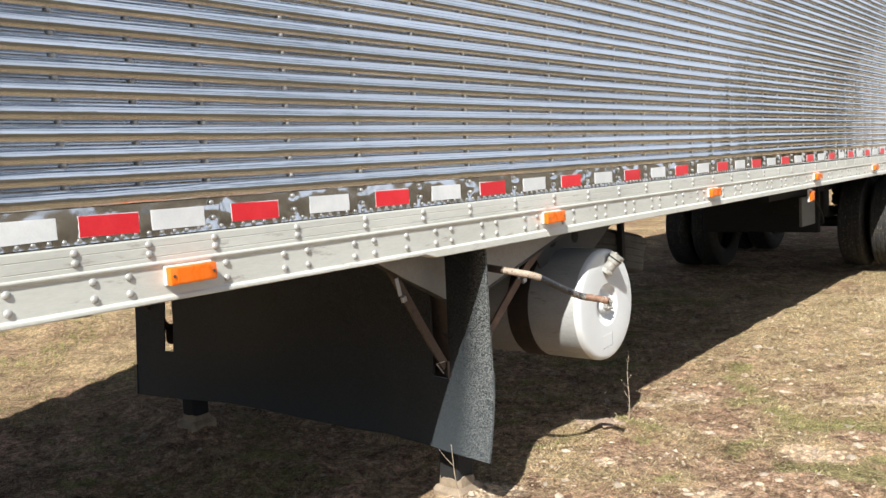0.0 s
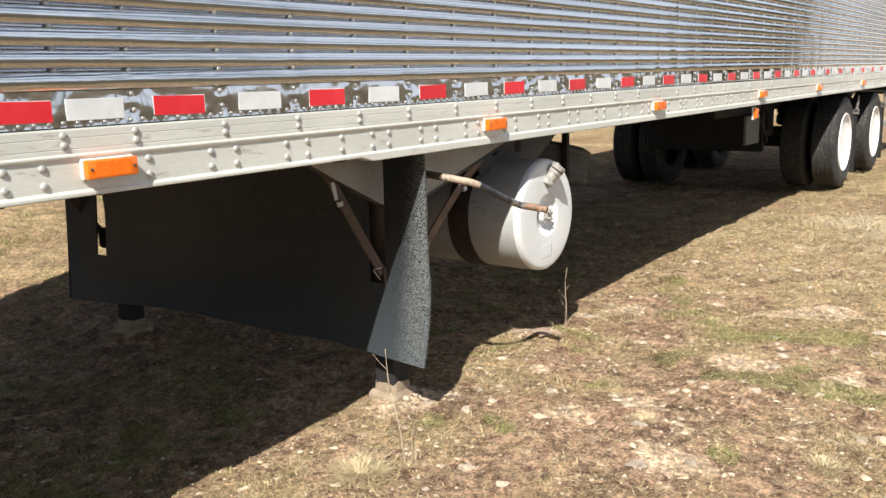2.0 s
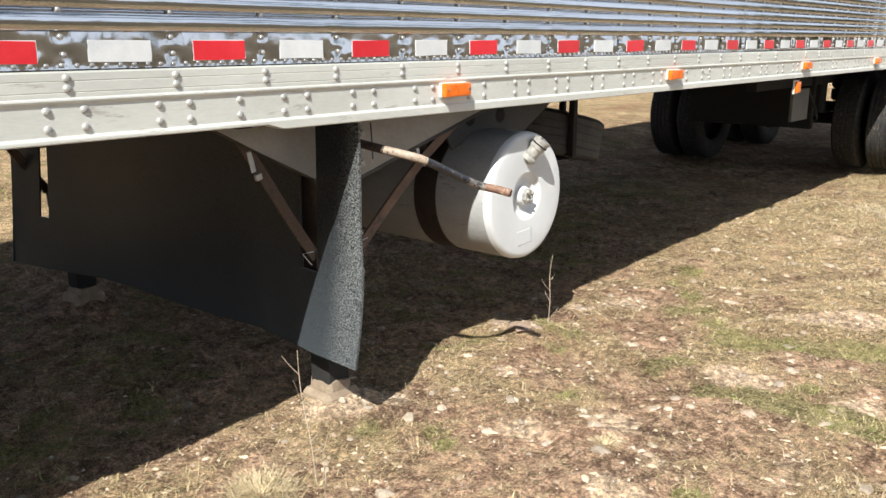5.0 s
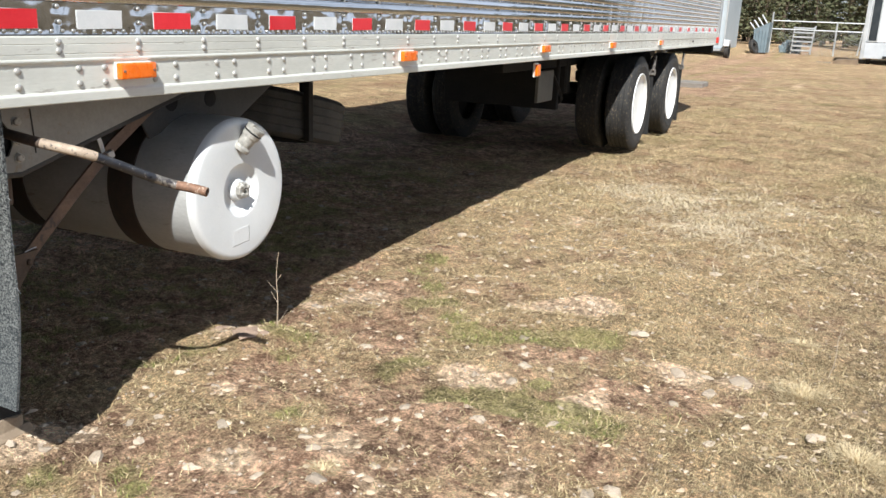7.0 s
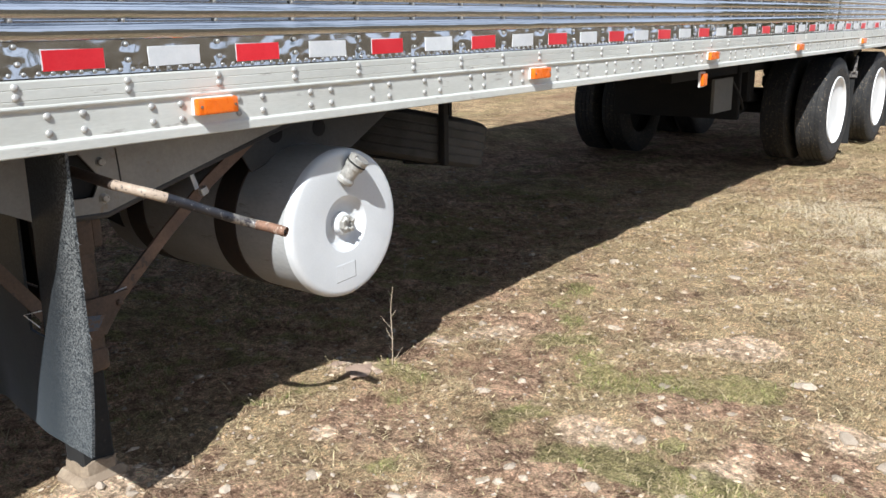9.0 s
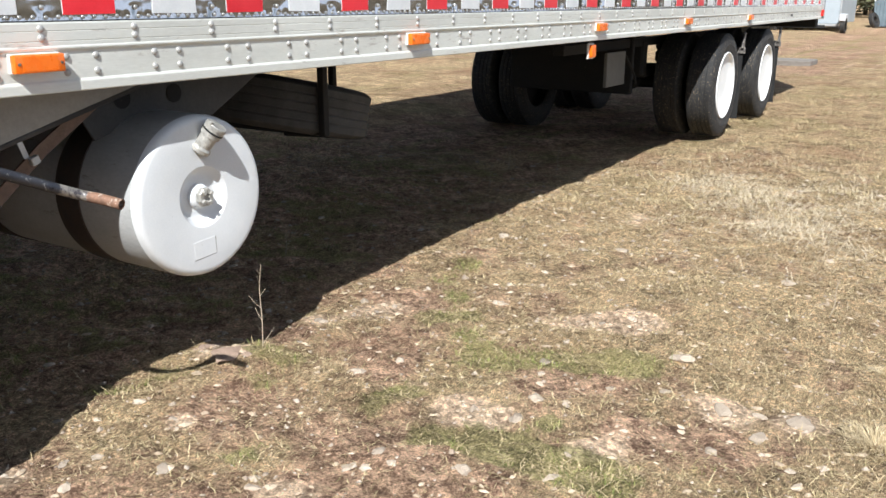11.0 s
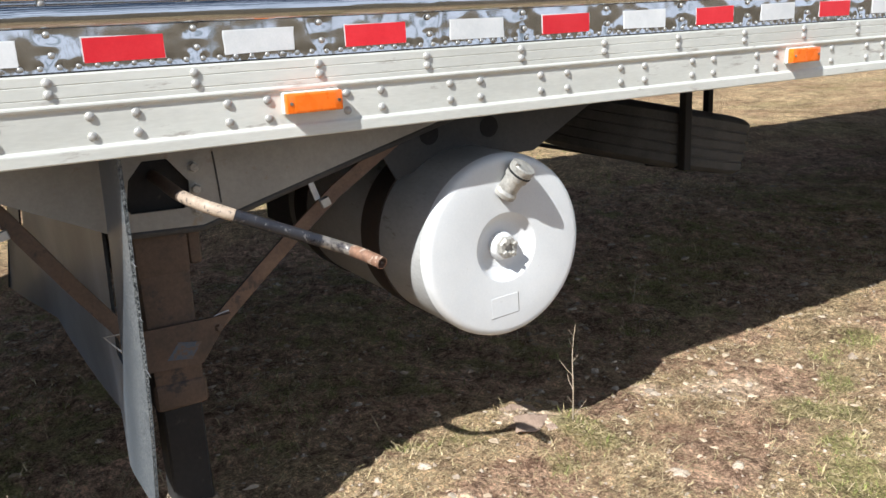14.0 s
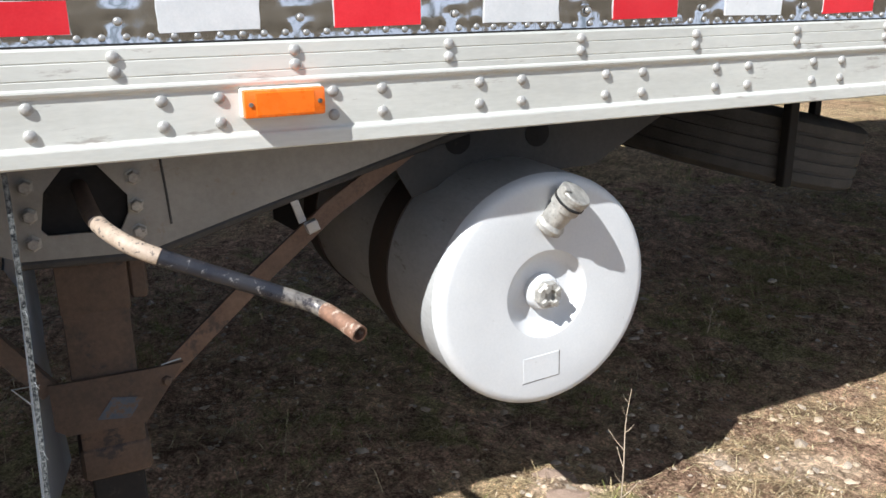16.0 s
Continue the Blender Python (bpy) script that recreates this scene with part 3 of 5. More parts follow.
blade_field("dry_grass", "short flattened dry straw over the field", 330000, (-5.0, 1.4, 0.7, 8.5), keep_straw, 0.038, 0.95, 0.0012, STRAW)
blade_field("standing_dry_grass", "sparse standing dry grass blades", 14000, (-5.5, 2.2, 0.7, 10.0), keep_straw, 0.045, 0.55, 0.0011, STRAW)
blade_field("far_dry_grass", "coarse dry grass further over the field", 130000, (-9.0, 5.0, 8.0, 22.0), lambda x, y: np.clip(keep_straw(x, y), 0.2, 1), 0.05, 0.9, 0.0019, STRAW)
blade_field("tussocky_dry_grass", "small tussocks of dry grass under the trailer", 36000, (-5.4, -2.5, 0.8, 7.0), lambda x, y: np.clip(2.2 * F_STRAW(x * 4.1, y * 4.1) - 0.35, 0, 1) ** 1.5 + 0.03, 0.045, 0.75, 0.0014, PALE_STRAW)
blade_field("far_side_grass", "ragged dry grass beyond the trailer", 60000, (-14.0, -4.9, -1.0, 9.0), lambda x, y: np.clip(0.15 + F_STRAW(x * 2.3, y * 2.3) * 1.6, 0, 1), 0.055, 0.75, 0.0026, STRAW)
blade_field("far_side_greenery", "green patches beyond the trailer", 70000, (-12.0, -4.9, -1.0, 8.0), lambda x, y: np.clip(F_GREEN(x * 1.9, y * 1.9) * 2.2 - 0.25, 0, 1), 0.045, 0.6, 0.0026, GREEN)
blade_field("green_grass", "fresh green grass tufts among the straw", 230000, (-4.8, 1.4, 1.2, 8.0), keep_green, 0.024, 0.55, 0.0012, GREEN)

blade_field("short_turf", "short curly olive and straw-coloured turf", 420000, (-2.5, 1.3, 1.6, 7.2), lambda x, y: np.clip((keep_straw(x, y) * 1.5 - 0.4) * (0.5 + F_STRAW(x * 4.3, y * 4.3)), 0, 1), 0.016, 0.82, 0.0009, TURF)
blade_field("lying_straw", "long bleached straws lying over the field", 38000, (-2.4, 1.2, 1.5, 9.5), lambda x, y: np.clip(keep_straw(x, y) * (0.25 + F_GREEN(x * 2.7, y * 2.7)), 0, 1), 0.055, 0.97, 0.001, PALE_STRAW)
blade_field("matted_dry_grass", "matted patch of longer bleached grass", 150000, (-2.4, 1.0, 5.8, 10.2), lambda x, y: np.exp(-((x + 0.85 + 0.25 * (y - 7.8)) / 0.6) ** 2 - ((y - 7.8) / 1.0) ** 2) * np.clip(0.45 + F_STRAW(x * 3.1, y * 3.1), 0.05, 1), 0.085, 0.84, 0.0013, BLEACHED)
blade_field("shaded_rank_grass", "rank dry grass along the wheel tracks", 5000, (-5.0, -2.3, 5.0, 10.5), lambda x, y: np.clip(F_STRAW(x * 1.7, y * 1.7), 0, 1), 0.09, 0.4, 0.0012, STRAW)
blade_field("ragged_dry_grass", "ragged clumps of dry grass over the open field", 190000, (-2.2, 2.0, 7.0, 17.0), lambda x, y: np.clip(0.12 + F_STRAW(x * 5.3, y * 5.3) * 1.5, 0, 1), 0.042, 0.7, 0.0016, STRAW)

# pebbles too many to count
k = 48000
x, y = dice.uniform(-5, 1.6, k), dice.uniform(0.8, 9, k)
g_, p_, s_ = soil(x, y)
ok = dice.uniform(0, 1, k) < np.clip(0.22 + 0.3 * p_ - 0.3 * g_, 0, 1)
x, y = x[ok], y[ok]
k = len(x)
r = 0.0052 * dice.lognormal(0, 0.5, k)
z = height(x, y) + r * 0.1
corner = np.array([(1, 0, 0), (0.4, 0.9, 0.1), (-0.7, 0.7, 0), (-1, -0.1, 0), (-0.3, -0.9, 0.1), (0.7, -0.7, 0), (0.2, 0.2, 0.7), (-0.3, -0.1, 0.6)])
ang = dice.uniform(0, 6.28, k)
jig = corner[None] * dice.uniform(0.65, 1.3, (k, 8, 1)) * r[:, None, None]
vx = jig[..., 0] * np.cos(ang)[:, None] - jig[..., 1] * np.sin(ang)[:, None] * 0.8 + x[:, None]
vy = jig[..., 0] * np.sin(ang)[:, None] + jig[..., 1] * np.cos(ang)[:, None] * 0.8 + y[:, None]
v = np.stack([vx, vy, jig[..., 2] + z[:, None]], -1).reshape(-1, 3)
shape = [(0, 1, 6), (1, 2, 6), (2, 7, 6), (2, 3, 7), (3, 4, 7), (4, 5, 7), (5, 6, 7), (5, 0, 6)]
f = [tuple(int(q) + 8 * i for q in t) for i in range(k) for t in shape]
tagged(bulk("pebbles", v.tolist(), f, PEBBLE), "loose pale pebbles and chips in the soil", "gravel", kind="stuff")


# flat pale flakes of stone, in the sun and in the shade under the trailer
k = 34000
x, y = dice.uniform(-4.9, 1.5, k), dice.uniform(0.9, 8.5, k)
g_, p_, s_ = soil(x, y)
ok = dice.uniform(0, 1, k) < np.clip(0.1 + 0.75 * p_ + 0.5 * np.clip((-2.7 - x) / 0.6, 0, 1) * np.clip(0.35 + F_PALE(x * 1.3 + 5, y * 1.3), 0, 1) + 0.25 * np.clip(F_PALE(x * 1.9 + 2, y * 1.9), 0, 1) - 0.3 * g_, 0, 1)
x, y = x[ok], y[ok]
k = len(x)
r = np.minimum(0.026, 0.0095 * dice.lognormal(0, 0.45, k))
z = height(x, y) + r * 0.05
ang = dice.uniform(0, 6.28, k)
jig = corner[None] * dice.uniform(0.6, 1.35, (k, 8, 1)) * r[:, None, None]
vx = jig[..., 0] * np.cos(ang)[:, None] - jig[..., 1] * np.sin(ang)[:, None] * 0.7 + x[:, None]
vy = jig[..., 0] * np.sin(ang)[:, None] + jig[..., 1] * np.cos(ang)[:, None] * 0.7 + y[:, None]
v = np.stack([vx, vy, jig[..., 2] * 0.4 + z[:, None]], -1).reshape(-1, 3)
f = [tuple(int(q) + 8 * i for q in t) for i in range(k) for t in shape]
tagged(bulk("stone_flakes", v.tolist(), f, FLAKE), "flat pale flakes of stone lying on the soil", "gravel", kind="stuff")


def stone_mesh(seed, flat):
    r = random.Random(seed)
    bm = bmesh.new()
    bmesh.ops.create_icosphere(bm, subdivisions=2, radius=1)
    off = Vector((r.uniform(0, 50), r.uniform(0, 50), r.uniform(0, 50)))
    for q in bm.verts:
        d = 1 + 0.55 * noise.noise(q.co * 1.3 + off) + 0.34 * noise.noise(q.co * 3.1 + off)
        q.co = Vector((q.co.x * d * r.uniform(0.97, 1.03), q.co.y * d * 0.76, q.co.z * d * flat))
    me = bpy.data.meshes.new("stone")
    bm.to_mesh(me)
    bm.free()
    me.materials.append(STONE)
    return me


STONES = [stone_mesh(i, f) for i, f in enumerate((0.34, 0.42, 0.36, 0.5, 0.3, 0.4, 0.45))]


def stone(x, y, r, kind=None):
    i = dice.integers(len(STONES)) if kind is None else kind
    ob = new("stone", STONES[i])
    ob.matrix_basis = Matrix.Translation((x, y, float(height(x, y)) - r * 0.16)) @ Matrix.Rotation(dice.uniform(0, 6.28), 4, "Z") @ Matrix.Rotation(dice.normal(0, 0.12), 4, "X") @ Matrix.Diagonal((r, r, r, 1))
    return tagged(ob, "pale weathered stone half sunk in dry soil", "stone", "stones in the field")


for x, y, r in [(-1.725, 3.248, 0.037), (-1.262, 3.583, 0.033), (-1.138, 3.637, 0.021), (-0.944, 3.735, 0.029), (-0.696, 3.852, 0.031), (-0.155, 3.984, 0.048), (-0.134, 4.671, 0.05), (-0.39, 4.63, 0.05), (-0.27, 4.67, 0.032), (-0.071, 4.236, 0.028), (0.179, 4.22, 0.047), (-1.113, 3.265, 0.036), (-1.334, 3.24, 0.029), (-1.888, 3.031, 0.031), (-1.936, 2.887, 0.04), (-0.63, 4.95, 0.05), (-1.588, 5.178, 0.045),
                (-1.908, 4.608, 0.026), (-2.1, 6.158, 0.045), (-2.085, 4.287, 0.026), (-1.401, 3.034, 0.028), (-0.79, 4.583, 0.025), (-0.96, 4.14, 0.042), (-0.352, 4.338, 0.029), (-1.941, 3.485, 0.025), (-1.652, 4.121, 0.034), (-1.067, 4.534, 0.024), (-0.404, 3.539, 0.06), (-0.459, 3.463, 0.035), (-1.602, 2.412, 0.035), (-2.584, 5.994, 0.04), (-2.352, 5.05, 0.022), (-1.214, 3.683, 0.028)]:
    stone(x, y, r)
made = 0
while made < 240:
    x, y = dice.uniform(-4.6, 1.4), dice.uniform(1.2, 8.5)
    g1, p1, s1 = soil(np.array([x]), np.array([y]))
    if dice.uniform() < 0.18 + 0.8 * p1[0]:
        stone(x, y, min(0.055 if x > -1.9 else 0.026, 0.021 * dice.lognormal(0, 0.45)))
        made += 1

# reddish clods of earth where the wheel ruts end
for x, y, r in ((-2.13, 3.91, 0.085), (-2.3, 3.985, 0.07), (-2.07, 3.97, 0.04)):
    me2 = STONES[int(r * 1000) % 7].copy()
    me2.materials.clear()
    me2.materials.append(CLOD)
    ob = new("earth_clod", me2)
    ob.matrix_basis = Matrix.Translation((x, y, float(height(x, y)) - 0.004)) @ Matrix.Rotation(dice.uniform(0, 6.28), 4, "Z") @ Matrix.Diagonal((r * 0.9, r * 0.9, r * 0.4, 1))
    tagged(ob, "crumbly reddish clod of dry earth", "clod", "clods of earth")


def stalk_weed(x, y, tall, twigs, seed, lean=0.0, reach=1.0):
    """A dead stalk with short side twigs."""
    r = random.Random(seed)
    z = float(height(x, y)) - 0.01
    t = thing("dead_weed", x, y, z, "thin bleached dead weed stalk standing in the soil", "weed", "dead weeds")
    main = smooth_line([(x, y, z), (x + lean * 0.3 + 0.008, y - 0.006, z + tall * 0.35), (x + lean * 0.7 - 0.006, y, z + tall * 0.7), (x + lean, y + 0.006, z + tall)], 5)
    part("stem", tube(bmesh.new(), main, [0.0024 - 0.0014 * i / (len(main) - 1) for i in range(len(main))], 6), STALK, t)
    for i in range(twigs):
        q = main[1 + int((len(main) - 3) * (i + 0.5) / twigs)]
        a, ln = r.uniform(0, 6.28), reach * tall * r.uniform(0.1, 0.24)
        end = q + Vector((math.cos(a) * ln * 0.6, math.sin(a) * ln * 0.6, ln * 0.8))
        part("twig", tube(bmesh.new(), [q, q.lerp(end, 0.5) + Vector((0, 0, -0.004)), end], [0.0013, 0.001, 0.0007], 5), STALK, t)
    return t


stalk_weed(-2.07, 4.05, 0.36, 7, 1, 0.01)
stalk_weed(-1.83, 2.33, 0.45, 4, 2, -0.08, 1.4)
stalk_weed(-1.81, 2.335, 0.2, 3, 3, 0.03)
stalk_weed(-1.775, 2.31, 0.12, 2, 4, 0.03)
for i, (x, y) in enumerate(((-3.0, 5.2), (-3.1, 8.1), (-2.7, 8.2), (-2.9, 7.4), (-0.2, 5.7), (0.2, 4.9))):
    stalk_weed(x, y, 0.16 + 0.05 * (i % 3), 3, 10 + i, 0.03)


def tuft(x, y, r, count):
    """A bunch of straw that leans outwards, as one plant."""
    v, f = [], []
    for _ in range(count):
        a, d, ln = dice.uniform(0, 6.28), r * dice.uniform(0, 0.75), r * dice.uniform(0.35, 0.9)
        bx, by = x + d * math.cos(a), y + d * math.sin(a)
        bz = float(height(bx, by)) - 0.004
        a += dice.normal(0, 0.6)
        e = dice.uniform(0.05, 1.0)
        w = 0.0008
        px, py, pz = bx + math.cos(a) * math.cos(e) * ln * 0.6, by + math.sin(a) * math.cos(e) * ln * 0.6, bz + math.sin(e) * ln * 0.6
        tx, ty, tz = px + math.cos(a) * ln * 0.4, py + math.sin(a) * ln * 0.4, pz + 0.02 * ln
        sx, sy = -math.sin(a) * w, math.cos(a) * w
        b = len(v)
        v += [(bx - sx, by - sy, bz), (bx + sx, by + sy, bz), (px + sx, py + sy, pz), (px - sx, py - sy, pz), (tx, ty, max(tz, bz + 0.004))]
        f += [(b, b + 1, b + 2, b + 3), (b + 3, b + 2, b + 4)]
    return tagged(bulk("grass_tuft", v, f, PALE_STRAW), "bunch of bleached dry grass", "grass tuft", "dry grass tufts")


for x, y, r, k in ((0.11, 4.64, 0.12, 900), (-1.23, 3.15, 0.06, 400), (0.32, 4.09, 0.11, 800), (-1.9, 2.16, 0.12, 900), (0.08, 5.25, 0.08, 400), (-0.52, 3.12, 0.07, 400)):
    tuft(x, y, r, k)

# ---- the refrigerated semi-trailer ----
XF, XFAR, Y0, Y1 = -1.94, -4.53, -0.25, 15.8
PITCH = 0.3015
trailer = thing("semi_trailer", -3.2, 7.8, 0.0, "long refrigerated semi-trailer with polished corrugated stainless sides", "trailer")

# corrugated side sheets, lapped every 1.22 m
BEAD, BEAD0, TOP = 0.0523, 1.4045, 4.05


def bead_profile():
    rows, z = [(0.0, 1.300), (0.0, 1.404)], BEAD0 + 0.002
    while z < TOP - 0.08:
        for k in range(11):
            a = math.pi * k / 10
            rows.append((-0.002 + 0.0133 * math.sin(a) ** 0.75, z + 0.0242 - 0.0242 * math.cos(a)))
        rows.append((-0.0035, z + 0.0493))
        z += BEAD
    rows.append((0.0, TOP))
    return rows


# columns of pins: close together on the front sheets, then a wider pitch
COLUMNS = [0.993 - 0.2032 * k for k in range(5, 0, -1)] + [0.982, 1.182, 1.386, 1.685, 1.982, 2.278] + [2.5702 + 0.3028 * i for i in range(43)]
prof = bead_profile()
y, k = Y0 + 0.005, 0
while y < Y1 - 0.1:
    end = 1.6 if k == 1 else min(y + 1.219, Y1)
    tilt, bow = random.uniform(-0.004, 0.004), random.uniform(-0.006, 0.006)
    cuts = 54 if end < 6 else 14
    bm = bmesh.new()
    rows = []
    for i in range(cuts + 1):
        v = y + (end - y) * i / cuts
        off = 0.0004 * (k % 2)
        row = []
        for x, z in prof:
            dent = 0.0013 * noise.noise(Vector((v * 5.2, z * 3.1, k * 3.7))) + bow * (0.25 - (i / cuts - 0.5) ** 2) * 0.4 + tilt * (i / cuts - 0.5) * 0.5
            q = min(abs(v - c) for c in COLUMNS)
            dent += 0.0006 * noise.noise(Vector((v * 17, z * 9, k))) - 0.0006 * math.exp(-q * q / 0.0003) * (1 - min(1, x / 0.008))
            low = max(0, 1 - (z - 1.404) / 0.17)
            dent += 0.0035 * low * (0.5 - math.exp(-q * q / 0.0022)) * (0.6 + 0.8 * noise.noise(Vector((v * 2.1, z * 20, 8))))
            row.append(bm.verts.new((XF + x * (1 + 0.35 * min(1, max(0, (1.6 - v) / 0.3))) + off + dent, v + (0.002 if i == cuts else 0), z)))
        rows.append(row)
    for a, b in zip(rows, rows[1:]):
        for j in range(len(prof) - 1):
            bm.faces.new((a[j], b[j], b[j + 1], a[j + 1]))
    for f in bm.faces:
        f.material_index = 0
    panel = part("side_panel", bm, STAINLESS, trailer, "mirror-polished corrugated stainless sheet")
    y, k = end, k + 1

# smooth riveted band below the corrugation, buckled round its rivets
bm = bmesh.new()
stops = [Y0]
while stops[-1] < Y1:
    stops.append(stops[-1] + (0.0062 if 0.3 < stops[-1] < 5.5 else 0.02))
stops[-1] = Y1
zs = [1.296 + 0.0055 * i for i in range(21)]
grid = []


def near_row(v, pitch, start):
    return abs((v - start) / pitch - round((v - start) / pitch)) * pitch


for v in stops:
    row = []
    for z in zs:
        d = 0.0018 * noise.noise(Vector((v * 6, z * 9, 2))) + 0.0014 * noise.noise(Vector((v * 17, z * 19, 5)))
        q = near_row(v, 0.0377, 0.4)
        d -= 0.002 * math.exp(-(q * q + (z - 1.3265) ** 2) / 0.0001)
        for zr in (1.352, 1.394):
            q = near_row(v, 0.3028, 2.5702) if v > 2.6 else near_row(v, 0.2953, 1.389)
            d -= 0.003 * math.exp(-(q * q + (z - zr) ** 2) / 0.0004)
        d = min(d, 0.0012)
        row.append(bm.verts.new((XF + 0.0028 + d, v, z)))
    grid.append(row)
for a, b in zip(grid, grid[1:]):
    for j in range(len(zs) - 1):
        bm.faces.new((a[j], b[j], b[j + 1], a[j + 1]))
band = part("lower_band", bm, BAND, trailer, "buckled mirror stainless band with rows of rivets")

# the box itself
part("box_core", box(bmesh.new(), (XFAR, Y0, 1.2), (XF - 0.012, Y1 - 0.03, 4.03)), ALU, trailer)
part("roof", box(bmesh.new(), (XFAR - 0.005, Y0 - 0.01, 4.032), (XF + 0.02, Y1, 4.09), 0.02), ALU, trailer, "white aluminium roof cap")
part("rear_post", box(bmesh.new(), (XF - 0.06, Y1 - 0.03, 1.12), (XF + 0.022, Y1 + 0.06, 4.05), 0.006), ALU, trailer)
part("front_corner", box(bmesh.new(), (XF - 0.08, Y0 - 0.04, 1.12), (XF + 0.02, Y0 + 0.03, 4.05), 0.01), ALU, trailer)

# bottom rail: a stepped extrusion that is deeper behind the landing gear
def rail_section(foot):
    return [(XF - 0.03, 1.3145), (XF + 0.009, 1.3145), (XF + 0.0105, 1.31), (XF + 0.0105, 1.2925), (XF + 0.0095, 1.2915), (XF + 0.0095, 1.2905), (XF + 0.0105, 1.2895), (XF + 0.0105, 1.2655), (XF + 0.0095, 1.2645), (XF + 0.0095, 1.2635), (XF + 0.0105, 1.2625), (XF + 0.0105, 1.252),
            (XF + 0.0125, 1.249), (XF + 0.013, 1.245), (XF + 0.0115, 1.2405), (XF + 0.008, 1.238), (XF + 0.0065, 1.234), (XF + 0.0065, 1.161), (XF + 0.008, 1.158), (XF + 0.0125, 1.155), (XF + 0.0135, 1.151), (XF + 0.0135, foot + 0.003), (XF + 0.011, foot), (XF - 0.03, foot)]


bm = bmesh.new()
runs = [[bm.verts.new((x, v, z)) for x, z in rail_section(foot)] for v, foot in ((Y0, 1.1425), (2.278, 1.1425), (2.335, 1.126), (Y1, 1.126))]
for a, b in zip(runs, runs[1:]):
    for i in range(len(a)):
        j = (i + 1) % len(a)
        bm.faces.new((a[i], a[j], b[j], b[i]))
bm.faces.new(runs[0][::-1])
bm.faces.new(runs[-1])
rail = part("bottom_rail", bm, RAIL, trailer, "weathered off-white aluminium bottom rail", smooth=False)
part("rail_gasket", box(bmesh.new(), (XF + 0.001, Y0, 1.314), (XF + 0.0075, Y1, 1.318)), BLACK, rail)
part("far_rail", box(bmesh.new(), (XFAR - 0.02, Y0, 1.1285), (XFAR + 0.03, Y1, 1.318), 0.004), RAIL, trailer)

# rivets: a low dome, shared
bm = bmesh.new()
lathe(bm, [(0.0108, 0), (0.0108, 0.0015), (0.0094, 0.0042), (0.0062, 0.0062), (0.0025, 0.007), (0, 0.0071)], pose(0, 0, 0, 0, 90, 0), 12)
for f in bm.faces:
    f.smooth = True
DOME = bpy.data.meshes.new("rivet")
bm.to_mesh(DOME)
bm.free()
DOME.materials.append(RIVET)


def dome_rows():
    """Places of the rail's rivets."""
    out = []
    upper = [0.38, 0.58, 0.782, 0.982, 1.182, 1.386, 1.685, 1.982, 2.278, 2.555] + [2.862 + PITCH * i for i in range(43)]
    lower = [0.72, 0.816, 1.024, 1.121, 1.42, 1.63, 1.724, 1.928, 2.021, 2.185, 2.345, 2.437] + [q + PITCH * i for i in range(43) for q in (2.629, 2.725)]
    for y in upper:
        if y < Y1 - 0.1:
            out += [(XF + 0.0103, y, 1.2975), (XF + 0.0103, y, 1.273)]
    for y in lower:
        if y < Y1 - 0.1:
            out += [(XF + 0.0063, y, 1.2215), (XF + 0.0063, y, 1.1785)]
    return out


LAMPS = [1.22, 3.062, 4.886, 7.02, 8.93, 11.12]
far_v, far_f = [], []
for x, y, z in dome_rows():
    if any(a - 0.012 < y < a + 0.158 for a in LAMPS) and z < 1.24:
        continue
    if 0.6 < y < 7.2:
        part("rivet", DOME, None, rail, at=Matrix.Translation((x, y, z)))
    else:
        b = len(far_v)
        far_v += [tuple(q.co + Vector((x, y, z))) for q in DOME.vertices]
        far_f += [tuple(q + b for q in f.vertices) for f in DOME.polygons]
tagged(bulk("distant_rivets", far_v, far_f, RIVET, trailer, True), kind="stuff")

# stainless pins: a close row on the band, and columns up the corrugation
pin_v, pin_f = [], []


def pin(x, y, z, r, h):
    b = len(pin_v)
    for rr, hh in ((r, 0), (r * 0.97, h * 0.55), (r * 0.78, h * 0.85), (r * 0.35, h)):
        pin_v.extend((x + hh, y + rr * math.cos(math.pi * q / 4), z + rr * math.sin(math.pi * q / 4)) for q in range(8))
    for s in (0, 8, 16):
        for q in range(8):
            pin_f.append((b + s + q, b + s + (q + 1) % 8, b + s + 8 + (q + 1) % 8, b + s + 8 + q))
    pin_f.append(tuple(range(b + 24, b + 32)))


for y in COLUMNS:
    for q in range(46 if y < 5 else 12):
        pin(XF - (0.0065 if y < 1.4 else 0.0048), y, 1.457 + BEAD * q, 0.008, 0.0135 if y < 1.4 else 0.0115)
tagged(bulk("wall_pin_field", pin_v, pin_f, STEEL_PIN, trailer, True), kind="stuff")
pin_v, pin_f = [], []
y = 0.4
while y < 12:
    pin(XF + 0.002, y, 1.3265 + random.uniform(-0.001, 0.001), 0.0062, 0.0035)
    y += 0.0377
for i in range(48):
    y = 1.389 + 0.2953 * min(i, 4) + 0.3028 * max(0, i - 4)
    if y < Y1 - 0.2:
        pin(XF + 0.002, y, 1.394, 0.0075, 0.006)
        pin(XF + 0.002, y + 0.004, 1.352, 0.0075, 0.006)
tagged(bulk("band_pin_row", pin_v, pin_f, BAND_PIN, trailer, True), kind="stuff")

